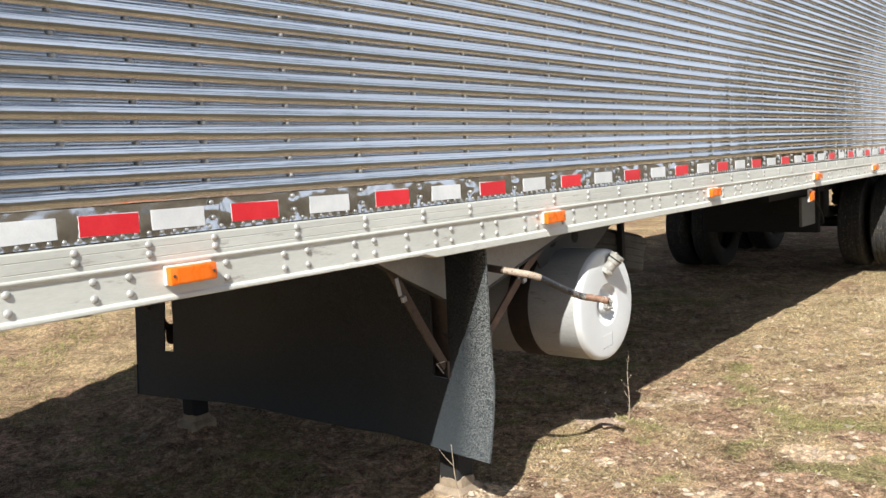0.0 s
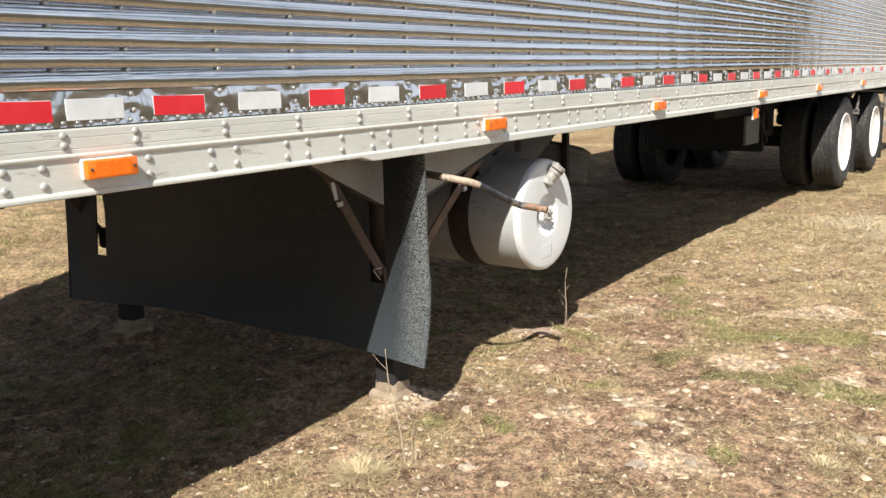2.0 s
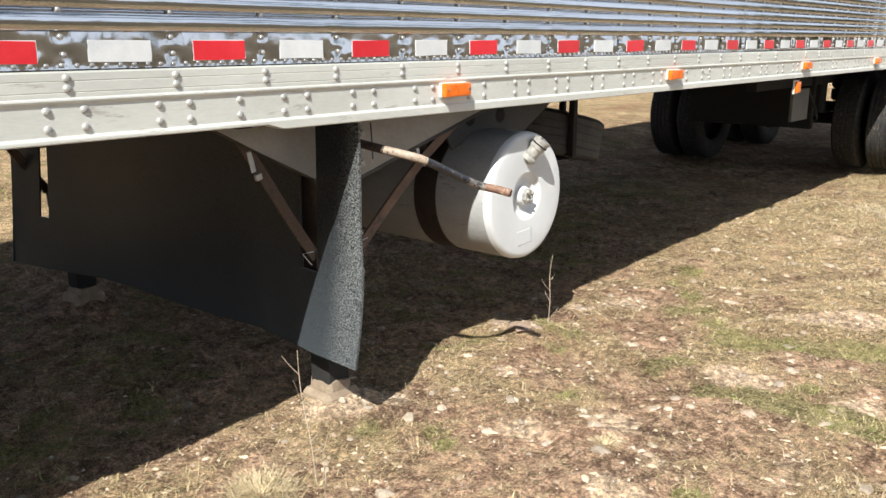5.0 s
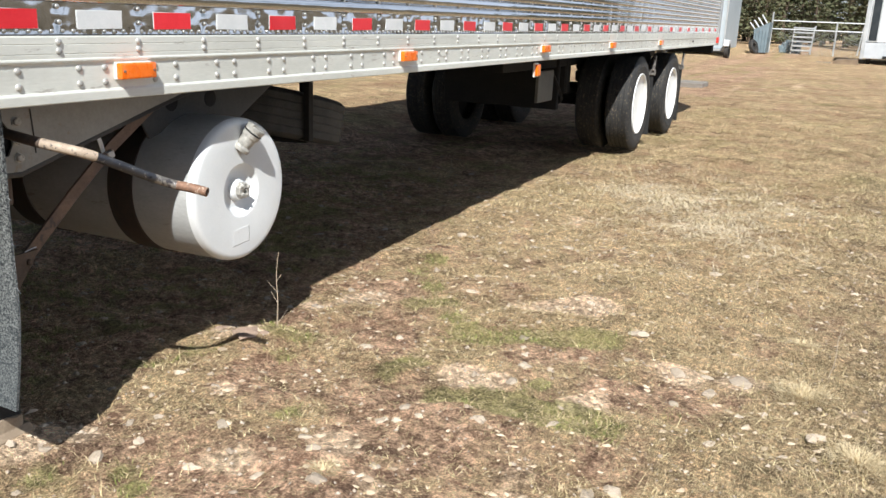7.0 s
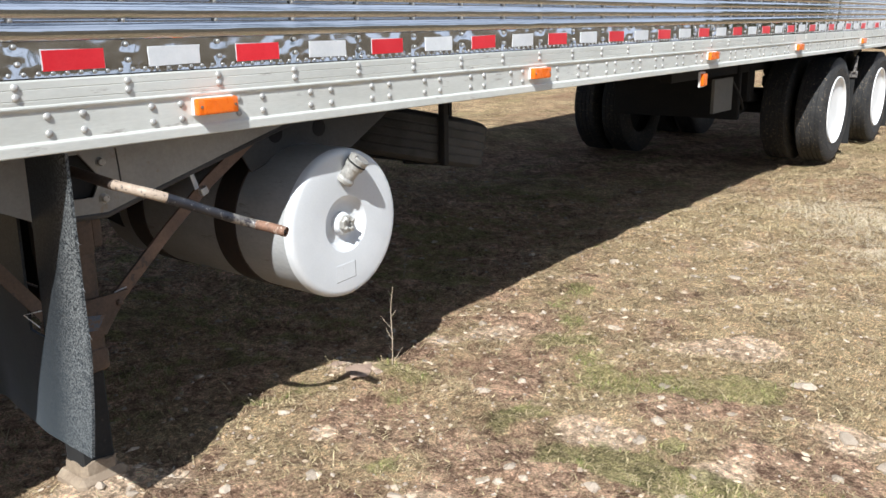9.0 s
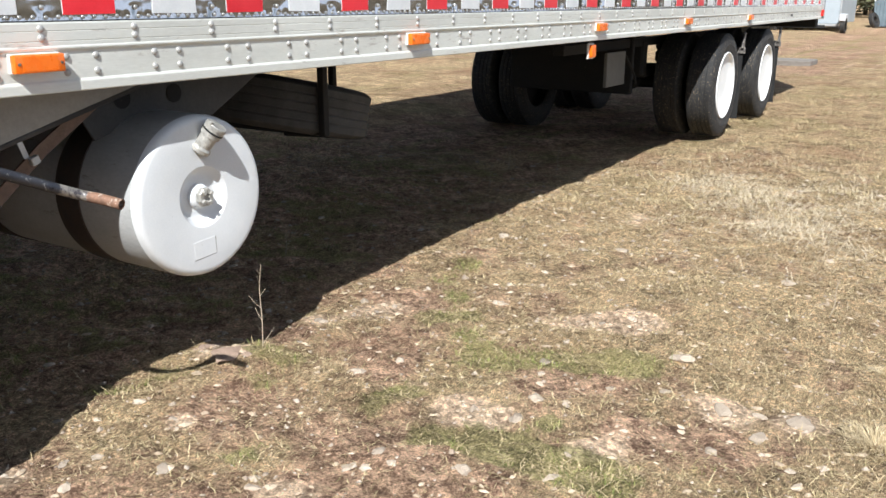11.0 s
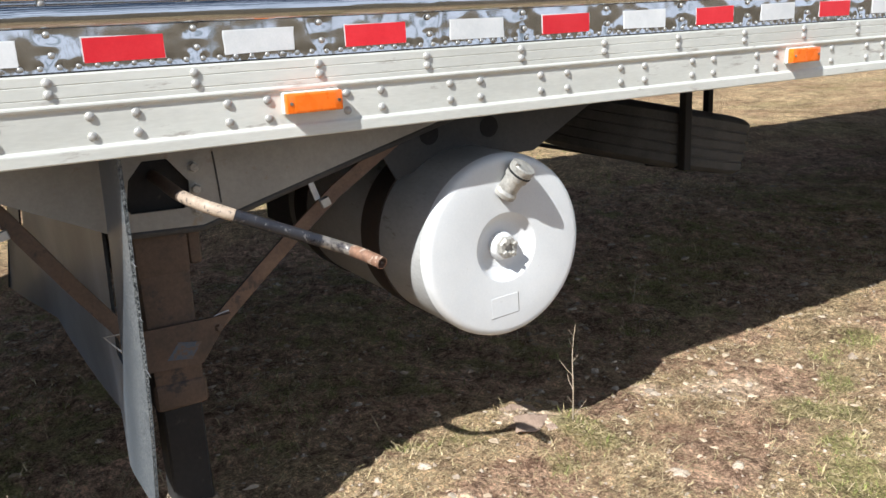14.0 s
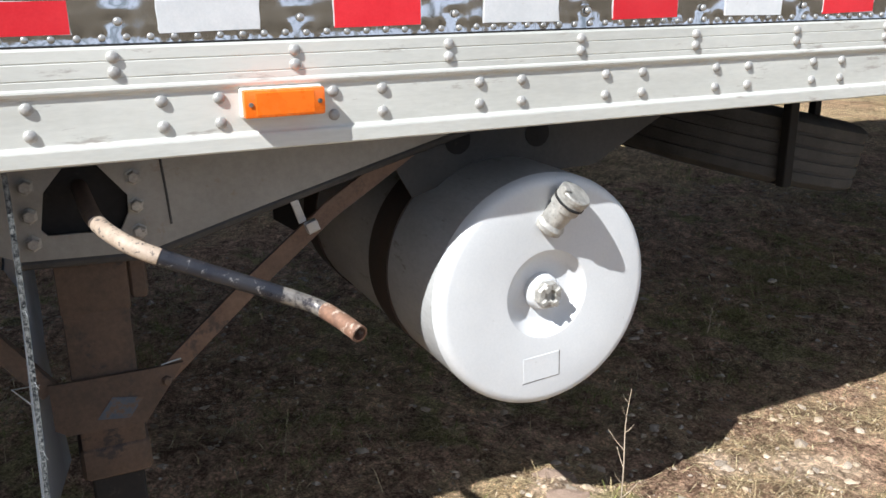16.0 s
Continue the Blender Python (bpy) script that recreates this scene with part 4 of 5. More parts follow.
# reflective tape, red and white in turn, with finely ribbed faces
def tape_piece(y0, y1, red, wide=0.0515):
    bm = bmesh.new()
    lean = random.uniform(-0.002, 0.002)
    prism(bm, [(y0, 1.3335 + lean), (y1, 1.3335 - lean), (y1, 1.3335 + wide - lean), (y0, 1.3335 + wide + lean)], lambda u, v, w: (w, u, v), XF + 0.0036, XF + 0.0050)
    t = part("tape", bm, RED if red else WHITE, trailer, "red reflective tape" if red else "white reflective tape", smooth=False)
    # torn white edge of the older strip beneath
    edge = [(y0 - random.uniform(0.0, 0.003), 1.334 + 0.013 * q + random.uniform(-0.002, 0.002)) for q in range(4, -1, -1)]
    edge += [(y1 + random.uniform(0.0, 0.003), 1.334 + 0.013 * q + random.uniform(-0.002, 0.002)) for q in range(5)]
    bm = bmesh.new()
    prism(bm, edge, lambda u, v, w: (w, u, v), XF + 0.003, XF + 0.0043)
    part("torn_backing", bm, WHITE, t, "torn white edge of older tape", smooth=False)
    return t


for y0, red in ((0.386, False), (0.587, True), (0.787, False), (1.004, True), (1.202, False)):
    tape_piece(y0, y0 + 0.160, red)
for i in range(48):
    y0 = 1.455 + 0.2953 * min(i, 4) + 0.3028 * max(0, i - 4)
    if y0 + 0.17 < Y1 - 0.1:
        tape_piece(y0, y0 + 0.168, i % 2 == 0)


def marker_lamp(y):
    """Amber side marker: white base, ribbed lens, two screws."""
    x = XF + 0.0065
    base = part("marker_lamp", box(bmesh.new(), (x, y - 0.002, 1.1835), (x + 0.011, y + 0.147, 1.2365), 0.003), LAMP_BASE, trailer, "amber side marker lamp on a white base")
    bm = box(bmesh.new(), (x + 0.0095, y, 1.1855), (x + 0.034, y + 0.145, 1.2345), 0.006, seg=2)
    part("lens", bm, AMBER, base, "amber ribbed plastic lens")
    part("raised_rim", box(bmesh.new(), (x + 0.0325, y + 0.02, 1.190), (x + 0.0347, y + 0.125, 1.230), 0.001), AMBER, base)
    for dy in (0.011, 0.134):
        bm = bmesh.new()
        lathe(bm, [(0.0042, 0), (0.0042, 0.003), (0.002, 0.0035), (0, 0.0025)], Matrix.Translation((x + 0.0332, y + dy, 1.21)) @ pose(0, 0, 0, 0, 90, 0), 10)
        part("screw", bm, GALV, base)


for y in LAMPS:
    marker_lamp(y)
hang = part("turn_lamp", box(bmesh.new(), (XF - 0.032, 6.995, 1.008), (XF - 0.018, 7.088, 1.108), 0.006, seg=2), LAMP_BASE, trailer, "amber turn lamp hung under the rail")
part("lens", box(bmesh.new(), (XF - 0.02, 7.003, 1.017), (XF + 0.002, 7.08, 1.099), 0.01, seg=3), AMBER, hang)
part("bracket", box(bmesh.new(), (XF - 0.042, 7.03, 1.06), (XF - 0.0325, 7.06, 1.15), 0.002), GALV, hang)
part("tail_lamp", box(bmesh.new(), (XF + 0.005, Y1 - 0.14, 1.16), (XF + 0.035, Y1 - 0.02, 1.25), 0.006), RED_LENS, trailer, "red rear marker lamp")
part("reflector", box(bmesh.new(), (XF + 0.004, 13.4, 1.19), (XF + 0.012, 13.49, 1.215), 0.002), BLACK, trailer)

# floor frame
part("floor", box(bmesh.new(), (XFAR + 0.04, Y0 + 0.02, 1.178), (XF - 0.045, Y1 - 0.05, 1.198)), BLACK, trailer)
for i in range(0, 52):
    y = 0.1 + 0.3048 * i
    bm = box(bmesh.new(), (XFAR + 0.04, y, 1.136), (XF - 0.05, y + 0.012, 1.1775))
    box(bm, (XFAR + 0.04, y - 0.02, 1.131), (XF - 0.05, y + 0.032, 1.1355))
    part("cross_member", bm, BLACK, trailer, smooth=False)

# ---- landing gear ----
XP = -2.172
bm = bmesh.new()
ring = [(2.235, 1.128), (2.44, 1.02), (2.672, 0.906), (2.90, 0.896), (3.12, 0.957), (3.42, 1.038), (3.76, 1.128), (2.80, 1.128)]
hole = [(2.728, 1.036), (2.715, 0.963), (2.725, 0.951), (2.858, 0.947), (2.875, 0.98), (2.877, 1.016), (2.828, 1.08), (2.766, 1.08)]
prism(bm, ring, lambda u, v, w: (w, u, v), XP - 0.008, XP, hole)
gusset = part("gusset_plate", bm, PLATE, trailer, "dusty pale grey gusset plate with a crank opening", smooth=False)
# flange and rolled edge coloured dark for the plate's shaded underside
for a, b in ((1, 2), (3, 4), (4, 5), (5, 6), (0, 1), (2, 3)):
    (u0, v0), (u1, v1) = ring[a], ring[b]
    bm = bmesh.new()
    prism(bm, [(u0, v0), (u1, v1), (u1, v1 + 0.008), (u0, v0 + 0.008)], lambda u, v, w: (w, u, v), XP - 0.05, XP - 0.0085)
    part("plate_flange", bm, DARK_PLATE, gusset, smooth=False)
edge = [(XP - 0.012, u, v - 0.008) for u, v in ((2.672, 0.906), (2.90, 0.896), (3.12, 0.957), (3.42, 1.038), (3.76, 1.128))]
part("rolled_edge", tube(bmesh.new(), edge, 0.012, 10), DARK_PLATE, gusset, "rolled lower edge, darkened for its shade")
for u in (2.698, 2.891):
    for v in (0.94, 0.994, 1.051):
        bm = bmesh.new()
        lathe(bm, [(0.017, 0), (0.017, 0.003), (0.0135, 0.0035), (0.0135, 0.012), (0.01, 0.0145), (0, 0.0145)], Matrix.Translation((XP, u, v)) @ pose(0, 0, 0, 0, 90, 0), 6)
        part("bolt", bm, CAP, gusset, smooth=False)
bm = tube(bmesh.new(), [(XP + 0.001, 2.945, 1.085), (XP + 0.001, 2.95, 1.02), (XP + 0.001, 2.954, 0.948)], 0.0025, 6)
part("weld_seam", bm, DARK_PLATE, gusset)
# flat black plate added to darken the inside of the crank opening
bm = bmesh.new()
prism(bm, [(2.70, 0.93), (2.88, 0.93), (2.88, 1.12), (2.70, 1.12)], lambda u, v, w: (w, u, v), XP - 0.04, XP - 0.02)
part("gearbox", bm, BLACK, gusset, smooth=False)


def bar(bm, line, half, x0, x1):
    """A flat bar of even width along (y, z) points, from x0 to x1."""
    pts = [Vector((0, *q)) for q in line]
    up, down = [], []
    for i, p in enumerate(pts):
        d = (pts[min(i + 1, len(pts) - 1)] - pts[max(i - 1, 0)]).normalized()
        o = Vector((0, -d.z, d.y)) * half
        up.append((p + o)[1:])
        down.append((p - o)[1:])
    return prism(bm, up + down[::-1], lambda u, v, w: (w, u, v), x0, x1)


def landing_leg(x, side):
    """Box-section leg with an inner leg, bracket, two braces and a foot. side: +1 faces the rail."""
    leg = part("landing_leg", box(bmesh.new(), (x - 0.062, 2.727, 0.40), (x + 0.062, 2.858, 1.12), 0.008, seg=2), RUST, trailer, "rusty square landing leg")
    part("upper_sleeve", box(bmesh.new(), (x - 0.064, 2.724, 0.768), (x + 0.064, 2.862, 1.118), 0.01, seg=2), RUST, leg)
    part("collar", box(bmesh.new(), (x - 0.068, 2.72, 0.388), (x + 0.068, 2.866, 0.47), 0.02, seg=3), RUST, leg)
    part("leg_side_plate", box(bmesh.new(), (x - 0.02, 2.8625, 0.782), (x + 0.05, 2.9, 0.9), 0.014, seg=3), RUST, leg)
    part("inner_leg", box(bmesh.new(), (x - 0.053, 2.737, 0.03), (x + 0.053, 2.847, 0.41), 0.006), BLACK, leg, "black painted inner leg")
    bm = bmesh.new()
    low = [(0.072, -0.02), (0.074, 0.03), (0.07, 0.05), (0.066, 0.055), (0.064, 0.09)]
    rings = []
    for r, h in low:
        ring_ = []
        for q in range(20):
            a = 2 * math.pi * q / 20
            c = max(abs(math.cos(a)), abs(math.sin(a))) ** 0.8
            drip = 0.02 * noise.noise(Vector((math.cos(a) * 2.2, math.sin(a) * 2.2, x))) if h > 0.08 else 0
            ring_.append(bm.verts.new((x + r * math.cos(a) / c, 2.792 + r * math.sin(a) / c, h + drip)))
        rings.append(ring_)
    for a, b in zip(rings, rings[1:]):
        for q in range(20):
            bm.faces.new((a[q], a[(q + 1) % 20], b[(q + 1) % 20], b[q]))
    bm.faces.new(rings[-1])
    part("foot_base", bm, FOOT, leg, "earth-caked foot of the leg")
    part("foot", box(bmesh.new(), (x - 0.085, 2.705, -0.05), (x + 0.085, 2.88, 0.055), 0.02), FOOT, leg, "earth-covered foot pad")
    s = face = x + side * 0.068
    bm = bmesh.new()
    prism(bm, [(2.683, 0.632), (2.683, 0.53), (2.705, 0.513), (2.86, 0.508), (2.91, 0.575), (2.95, 0.632), (2.89, 0.63), (2.72, 0.631)], lambda u, v, w: (w, u, v), s - 0.005, s + 0.005)
    part("brace_bracket", bm, RUST, leg, smooth=False)
    for line, half, s in (([(2.90, 0.592), (3.033, 0.708), (3.124, 0.786), (3.3, 0.924), (3.44, 1.012), (3.6, 1.115)], 0.0205, face - side * 0.014), ([(2.685, 0.612), (2.57, 0.778), (2.45, 0.963), (2.345, 1.12)], 0.0195, face - side * 0.008)):
        bm = bar(bmesh.new(), line, half, s - 0.005, s + 0.005)
        if line[1][0] < line[0][0]:
            bar(bm, [(y + half * 0.66, z + half * 0.5) for y, z in line], 0.0035, *sorted((s - side * 0.022, s - side * 0.0051)))
        part("diagonal_brace", bm, BRACE if line[1][0] > line[0][0] else RUST, leg, "rusty steel brace", smooth=False)
    bm = bmesh.new()
    lathe(bm, [(0.011, 0), (0.011, 0.008), (0.006, 0.012), (0, 0.012)], Matrix.Translation((face + 0.0045, 2.912, 0.598)) @ pose(0, 0, 0, 0, 90, 0), 6)
    part("brace_bolt", bm, RUST, leg, smooth=False)
    return leg


near_leg = landing_leg(-2.268, 1)
landing_leg(-4.245, -1)
part("leg_cross_tube", tube(bmesh.new(), [(-2.34, 2.79, 1.0), (-4.2, 2.79, 1.0)], 0.025, 12), RUST, trailer)
# added black sheet; blocks the bright ground seen past the leg
part("leg_cross_plate", box(bmesh.new(), (-4.18, 2.80, 0.63), (-2.34, 2.806, 1.12)), BLACK, trailer)
part("leg_cross_brace", box(bmesh.new(), (-4.2, 2.80, 0.56), (-2.335, 2.81, 0.62)), RUST, trailer)
part("blue_paint_mark", prism(bmesh.new(), [(2.765, 0.537), (2.83, 0.528), (2.862, 0.57), (2.80, 0.582)], lambda u, v, w: (w, u, v), -2.1948, -2.194), surface("old_blue_paint", (0.05, 0.075, 0.11), (0.09, 0.1, 0.12), 30, 0.6, 0, 0.1, spots=((0.11, 0.075, 0.052), 0.44, 30)), near_leg, smooth=False)

clip = part("hook_clip", box(bmesh.new(), (-2.182, 3.208, 0.912), (-2.177, 3.226, 0.985), 0.001, pose(0, 0, 0, 18, 0, 0)), ALU, trailer, "bent galvanised hook on the brace")
part("hook_foot", box(bmesh.new(), (-2.176, 3.231, 0.893), (-2.158, 3.259, 0.919), 0.002, pose(0, 0, 0, 20, 0, 0)), ALU, clip)
clip = part("hook_clip", box(bmesh.new(), (-2.203, 2.405, 0.955), (-2.197, 2.423, 1.03), 0.001, pose(0, 0, 0, 14, 0, 0)), ALU, trailer, "bent galvanised hook on the brace")
part("hook_foot", box(bmesh.new(), (-2.2, 2.422, 0.93), (-2.185, 2.446, 0.953), 0.002, pose(0, 0, 0, 14, 0, 0)), ALU, clip)

# crank: a bent pipe out of the opening
line = smooth_line([(-2.25, 2.79, 1.04), (-2.12, 2.795, 1.034), (-1.99, 2.805, 1.018), (-1.91, 2.83, 1.004), (-1.855, 2.872, 0.986), (-1.835, 2.96, 0.946), (-1.822, 3.06, 0.9), (-1.8, 3.135, 0.866), (-1.745, 3.162, 0.855), (-1.69, 3.18, 0.844)], 8)
crank = part("crank_handle", tube(bmesh.new(), line[:19], 0.0155, 16), RUST, trailer, "bent landing-gear crank pipe, black with worn ends")
part("cream_sleeve", tube(bmesh.new(), line[18:35], 0.0152, 16), CREAM, crank, "flaking cream paint on the pipe")
part("black_length", tube(bmesh.new(), line[34:51], [0.015] * 16 + [0.0148], 16), BLACK_PAINT, crank, "chipped glossy black pipe")
part("bare_length", tube(bmesh.new(), line[50:60], 0.0149, 16), GALV, crank)
out = line[59:]
d = (line[-1] - line[-3]).normalized()
bm = tube(bmesh.new(), out, 0.0153, 16, caps=False)
tube(bm, out[::-1], 0.0118, 16, caps=False)
m = d.to_track_quat("Z", "Y").to_matrix().to_4x4()
lathe(bm, [(0.0153, 0), (0.0118, 0)], Matrix.Translation(line[-1]) @ m, 16)
part("rusty_end", bm, RUST_END, crank, "open rusty pipe end")

# rubber splash curtain across the trailer, in front of the legs
bm = bmesh.new()
us = [-1.985, -2.0, -2.05, -2.1, -2.15, -2.178, -2.22, -2.262, -2.32, -2.4, -2.48, -2.57, -2.7, -2.9, -3.1, -3.4, -3.7, -3.9, -4.095, -4.17, -4.26, -4.38, -4.48]
ts = [0.0, 0.1, 0.2, 0.3, 0.362, 0.45, 0.55, 0.65, 0.75, 0.85, 1.0]


FOOT_U = (1.98, 2.2, 2.4, 2.57, 3.1, 3.4, 3.73, 4.1, 4.4)
FOOT_Y = (2.645, 2.634, 2.662, 2.692, 2.652, 2.633, 2.628, 2.558, 2.5)


def curtain(u, t):
    low = 0.238 + 0.022 * min(1, (-1.98 - u) / 0.3) + 0.006 * math.sin(u * 5)
    z = low + (1.12 - low) * t
    edge = max(0.0, (u + 2.42) / 0.44)
    # the foot hangs in a slack wave, its far end blown forward
    foot = float(np.interp(-u, FOOT_U, FOOT_Y))
    hem = 2.655 - 0.05 * min(1, max(0, (-2.3 - u) / 2.2)) + edge ** 2 * 0.014
    slack = (1 - t) ** 1.3
    y = foot * slack + hem * (1 - slack) + 0.006 * math.sin(u * 3.1 + t * 2)
    return Vector((u + edge * float(np.interp(t, (0, 0.15, 0.35, 0.6, 1), (0.013, 0.034, 0.047, 0.032, 0.028))) + (0.12 * (1 - t) if u < -4.4 else 0), y, z))


g = [[curtain(u, t) for t in ts] for u in us]
front = [[bm.verts.new(q) for q in row] for row in g]
for i in range(len(us) - 1):
    for j in range(len(ts) - 1):
        t, u = (ts[j] + ts[j + 1]) / 2, (us[i] + us[i + 1]) / 2
        if (-2.262 < u < -2.178 and t > 0.36) or (-4.17 < u < -4.095 and t > 0.3):
            continue
        bm.faces.new((front[i][j], front[i + 1][j], front[i + 1][j + 1], front[i][j + 1]))
ex = bmesh.ops.extrude_face_region(bm, geom=bm.faces[:])
bmesh.ops.translate(bm, vec=(0, 0.009, 0), verts=[q for q in ex["geom"] if isinstance(q, bmesh.types.BMVert)])
for q in [q for q in bm.verts if not q.link_faces]:
    bm.verts.remove(q)
curtain_ob = part("splash_curtain", bm, RUBBER, trailer, "black rubber splash curtain, scuffed, dusty, sky sheen painted on its lower part")
part("wire_tie", tube(bmesh.new(), [(-2.197, 2.668, 0.638), (-2.199, 2.617, 0.638), (-2.195, 2.655, 0.59)], 0.0022, 6), ALU, curtain_ob, "bright bent wire tie")
part("wire_scrap", tube(bmesh.new(), [(-2.202, 2.905, 0.632), (-2.198, 2.928, 0.638), (-2.199, 2.946, 0.64)], 0.0016, 6), ALU, near_leg, "bright scrap of wire")
for i in range(3):
    z = 0.62 + 0.13 * i
    q = curtain(-1.985, (z - 0.236) / 0.884)
    part("frayed_cord", tube(bmesh.new(), [q + Vector((0, 0.006, 0)), q + Vector((0.003, 0.008, -0.008)), q + Vector((0.004, 0.012, -0.02 + 0.006 * (i % 3)))], 0.0007, 4), ALU, curtain_ob)

# ---- fuel tank ----
TX, TY, TZ, TR = -2.012, 3.7555, 0.714, 0.284
ON = Matrix.Translation((TX, TY, TZ)) @ pose(0, 0, 0, 0, 90, 0)
prof = [(0, -0.034), (0.066, -0.034), (0.078, -0.031), (0.09, -0.022), (0.1, -0.008), (0.108, -0.001), (0.118, 0.0), (0.2, 0.001), (TR - 0.027, 0.0), (TR - 0.018, -0.0015), (TR - 0.01, -0.006), (TR - 0.004, -0.014), (TR, -0.03)]
tank = part("fuel_tank", lathe(bmesh.new(), prof, ON, 96), TANK, trailer, "white cylindrical fuel tank slung crosswise")
part("tank_shell", lathe(bmesh.new(), [(TR, -0.03), (TR, -1.2), (TR - 0.02, -1.22), (0, -1.22)], ON, 96), SHELL, tank, "grimy rolled shell of the tank, its shade painted in")
for h in (-0.355, -0.95):
    part("tank_strap", lathe(bmesh.new(), [(TR + 0.001, h + 0.063), (TR + 0.005, h + 0.062), (TR + 0.005, h - 0.062), (TR + 0.001, h - 0.063)], ON, 96), STRAP, tank, "dark steel strap")
bm = bmesh.new()
lathe(bm, [(0.045, -0.034), (0.043, -0.02), (0.04, -0.012), (0.037, -0.006), (0.026, -0.005)], ON, 32)
part("plug_boss", bm, TANK, tank)
bm = bmesh.new()
lathe(bm, [(0.034, -0.01), (0.034, 0.008), (0.030, 0.013), (0.016, 0.013), (0.014, 0.004), (0, 0.004)], ON @ pose(0, 0, 0, 0, 0, 20), 8)
part("plug", bm, CAP, tank, "cast metal plug", smooth=False)
for a in range(4):
    bm = box(bmesh.new(), (-0.006, 0.014, 0.0125), (0.006, 0.03, 0.022), 0.002)
    bmesh.ops.transform(bm, matrix=ON @ pose(0, 0, 0, 0, 0, 90 * a + 35), verts=bm.verts)
    part("plug_lug", bm, CAP, tank)
axis = (Vector((-1.957, 3.79, 0.972)) - Vector((-2.008, 3.756, 0.894))).normalized()
NECK = Matrix.Translation((-2.01, 3.755, 0.886)) @ axis.to_track_quat("Z", "Y").to_matrix().to_4x4()
part("filler_neck", lathe(bmesh.new(), [(0.036, -0.01), (0.037, 0.003), (0.034, 0.008), (0.03, 0.012), (0.031, 0.075)], NECK, 24), CAP, tank, "short filler pipe")
part("filler_cap", lathe(bmesh.new(), [(0.0295, 0.052), (0.036, 0.054), (0.037, 0.084), (0.0385, 0.086), (0.0385, 0.096), (0.036, 0.0995), (0.0, 0.101)], NECK, 24), CAP, tank, "grey cast filler cap with wire")
bm = bmesh.new()
lathe(bm, [(0.0365, 0.07), (0.0388, 0.071), (0.0388, 0.075), (0.0365, 0.077)], NECK, 24)
part("cap_wire", bm, BLACK, tank)
for a in (150,):
    bm = box(bmesh.new(), (0.024, -0.007, 0.093), (0.041, 0.007, 0.106), 0.002)
    bmesh.ops.transform(bm, matrix=NECK @ pose(0, 0, 0, 0, 0, a), verts=bm.verts)
    part("cap_ear", bm, CAP, tank)
part("data_plate", box(bmesh.new(), (TX - 0.001, 3.693, 0.5), (TX + 0.0012, 3.792, 0.563), 0.0008, pose(0, 0, 0, 3, 0, 0)), TANK, tank, "painted-over data plate")
# thin dark lines along the plate's lower and right edges
LINE = surface("plate_edge_line", (0.16, 0.15, 0.14), (0.25, 0.24, 0.22), 60, 0.7, 0, 0)
part("plate_edge", box(bmesh.new(), (TX + 0.0002, 3.692, 0.4985), (TX + 0.0013, 3.793, 0.5003), 0.0, pose(0, 0, 0, 4, 0, 0)), LINE, tank)
part("plate_edge", box(bmesh.new(), (TX + 0.0002, 3.792, 0.503), (TX + 0.0013, 3.794, 0.566), 0.0, pose(0, 0, 0, 1, 0, 0)), LINE, tank)
bm = bmesh.new()
prism(bm, [(3.40, 1.132), (3.475, 1.0), (3.52, 0.921), (3.6, 0.945), (4.04, 0.952), (4.263, 1.072), (4.37, 1.132)], lambda u, v, w: (w, u, v), -2.26, -2.25)
hanger = part("tank_hanger", bm, DARK_PLATE, trailer, "grey steel plate that carries the tank", smooth=False)
# holes drawn as black discs, the dark inside them painted on
for y in (3.64, 3.863):
    bm = bmesh.new()
    lathe(bm, [(0.034, 0), (0.034, 0.002), (0, 0.002)], Matrix.Translation((-2.2495, y, 1.049)) @ pose(0, 0, 0, 0, 90, 0), 20)
    part("plate_hole", bm, BLACK, hanger)
bm = bmesh.new()
prism(bm, [(3.375, 1.132), (3.385, 0.68), (3.5, 0.6), (3.75, 0.55), (4.04, 0.72), (4.263, 1.0), (4.37, 1.132)], lambda u, v, w: (w, u, v), -3.105, -3.095)
part("tank_saddle", bm, BLACK, trailer, "black plate round the inner end of the tank", smooth=False)

# ---- wheels ----
def tyre_profile(r, w, tread=True):
    h = w / 2
    side = [(0.30, -h * 0.72), (0.315, -h * 0.86), (0.36, -h * 0.98), (0.43, -h), (0.48, -h * 0.95), (r - 0.012, -h * 0.86), (r - 0.003, -h * 0.8)]
    rows = list(side)
    if tread:
        for k in range(5):
            a = -h * 0.78 + k * h * 0.33
            rows += [(r, a), (r, a + h * 0.24), (r - 0.006, a + h * 0.26), (r - 0.006, a + h * 0.31)]
        rows = rows[:-2]
    rows += [(q, -z) for q, z in side[::-1]]
    return rows


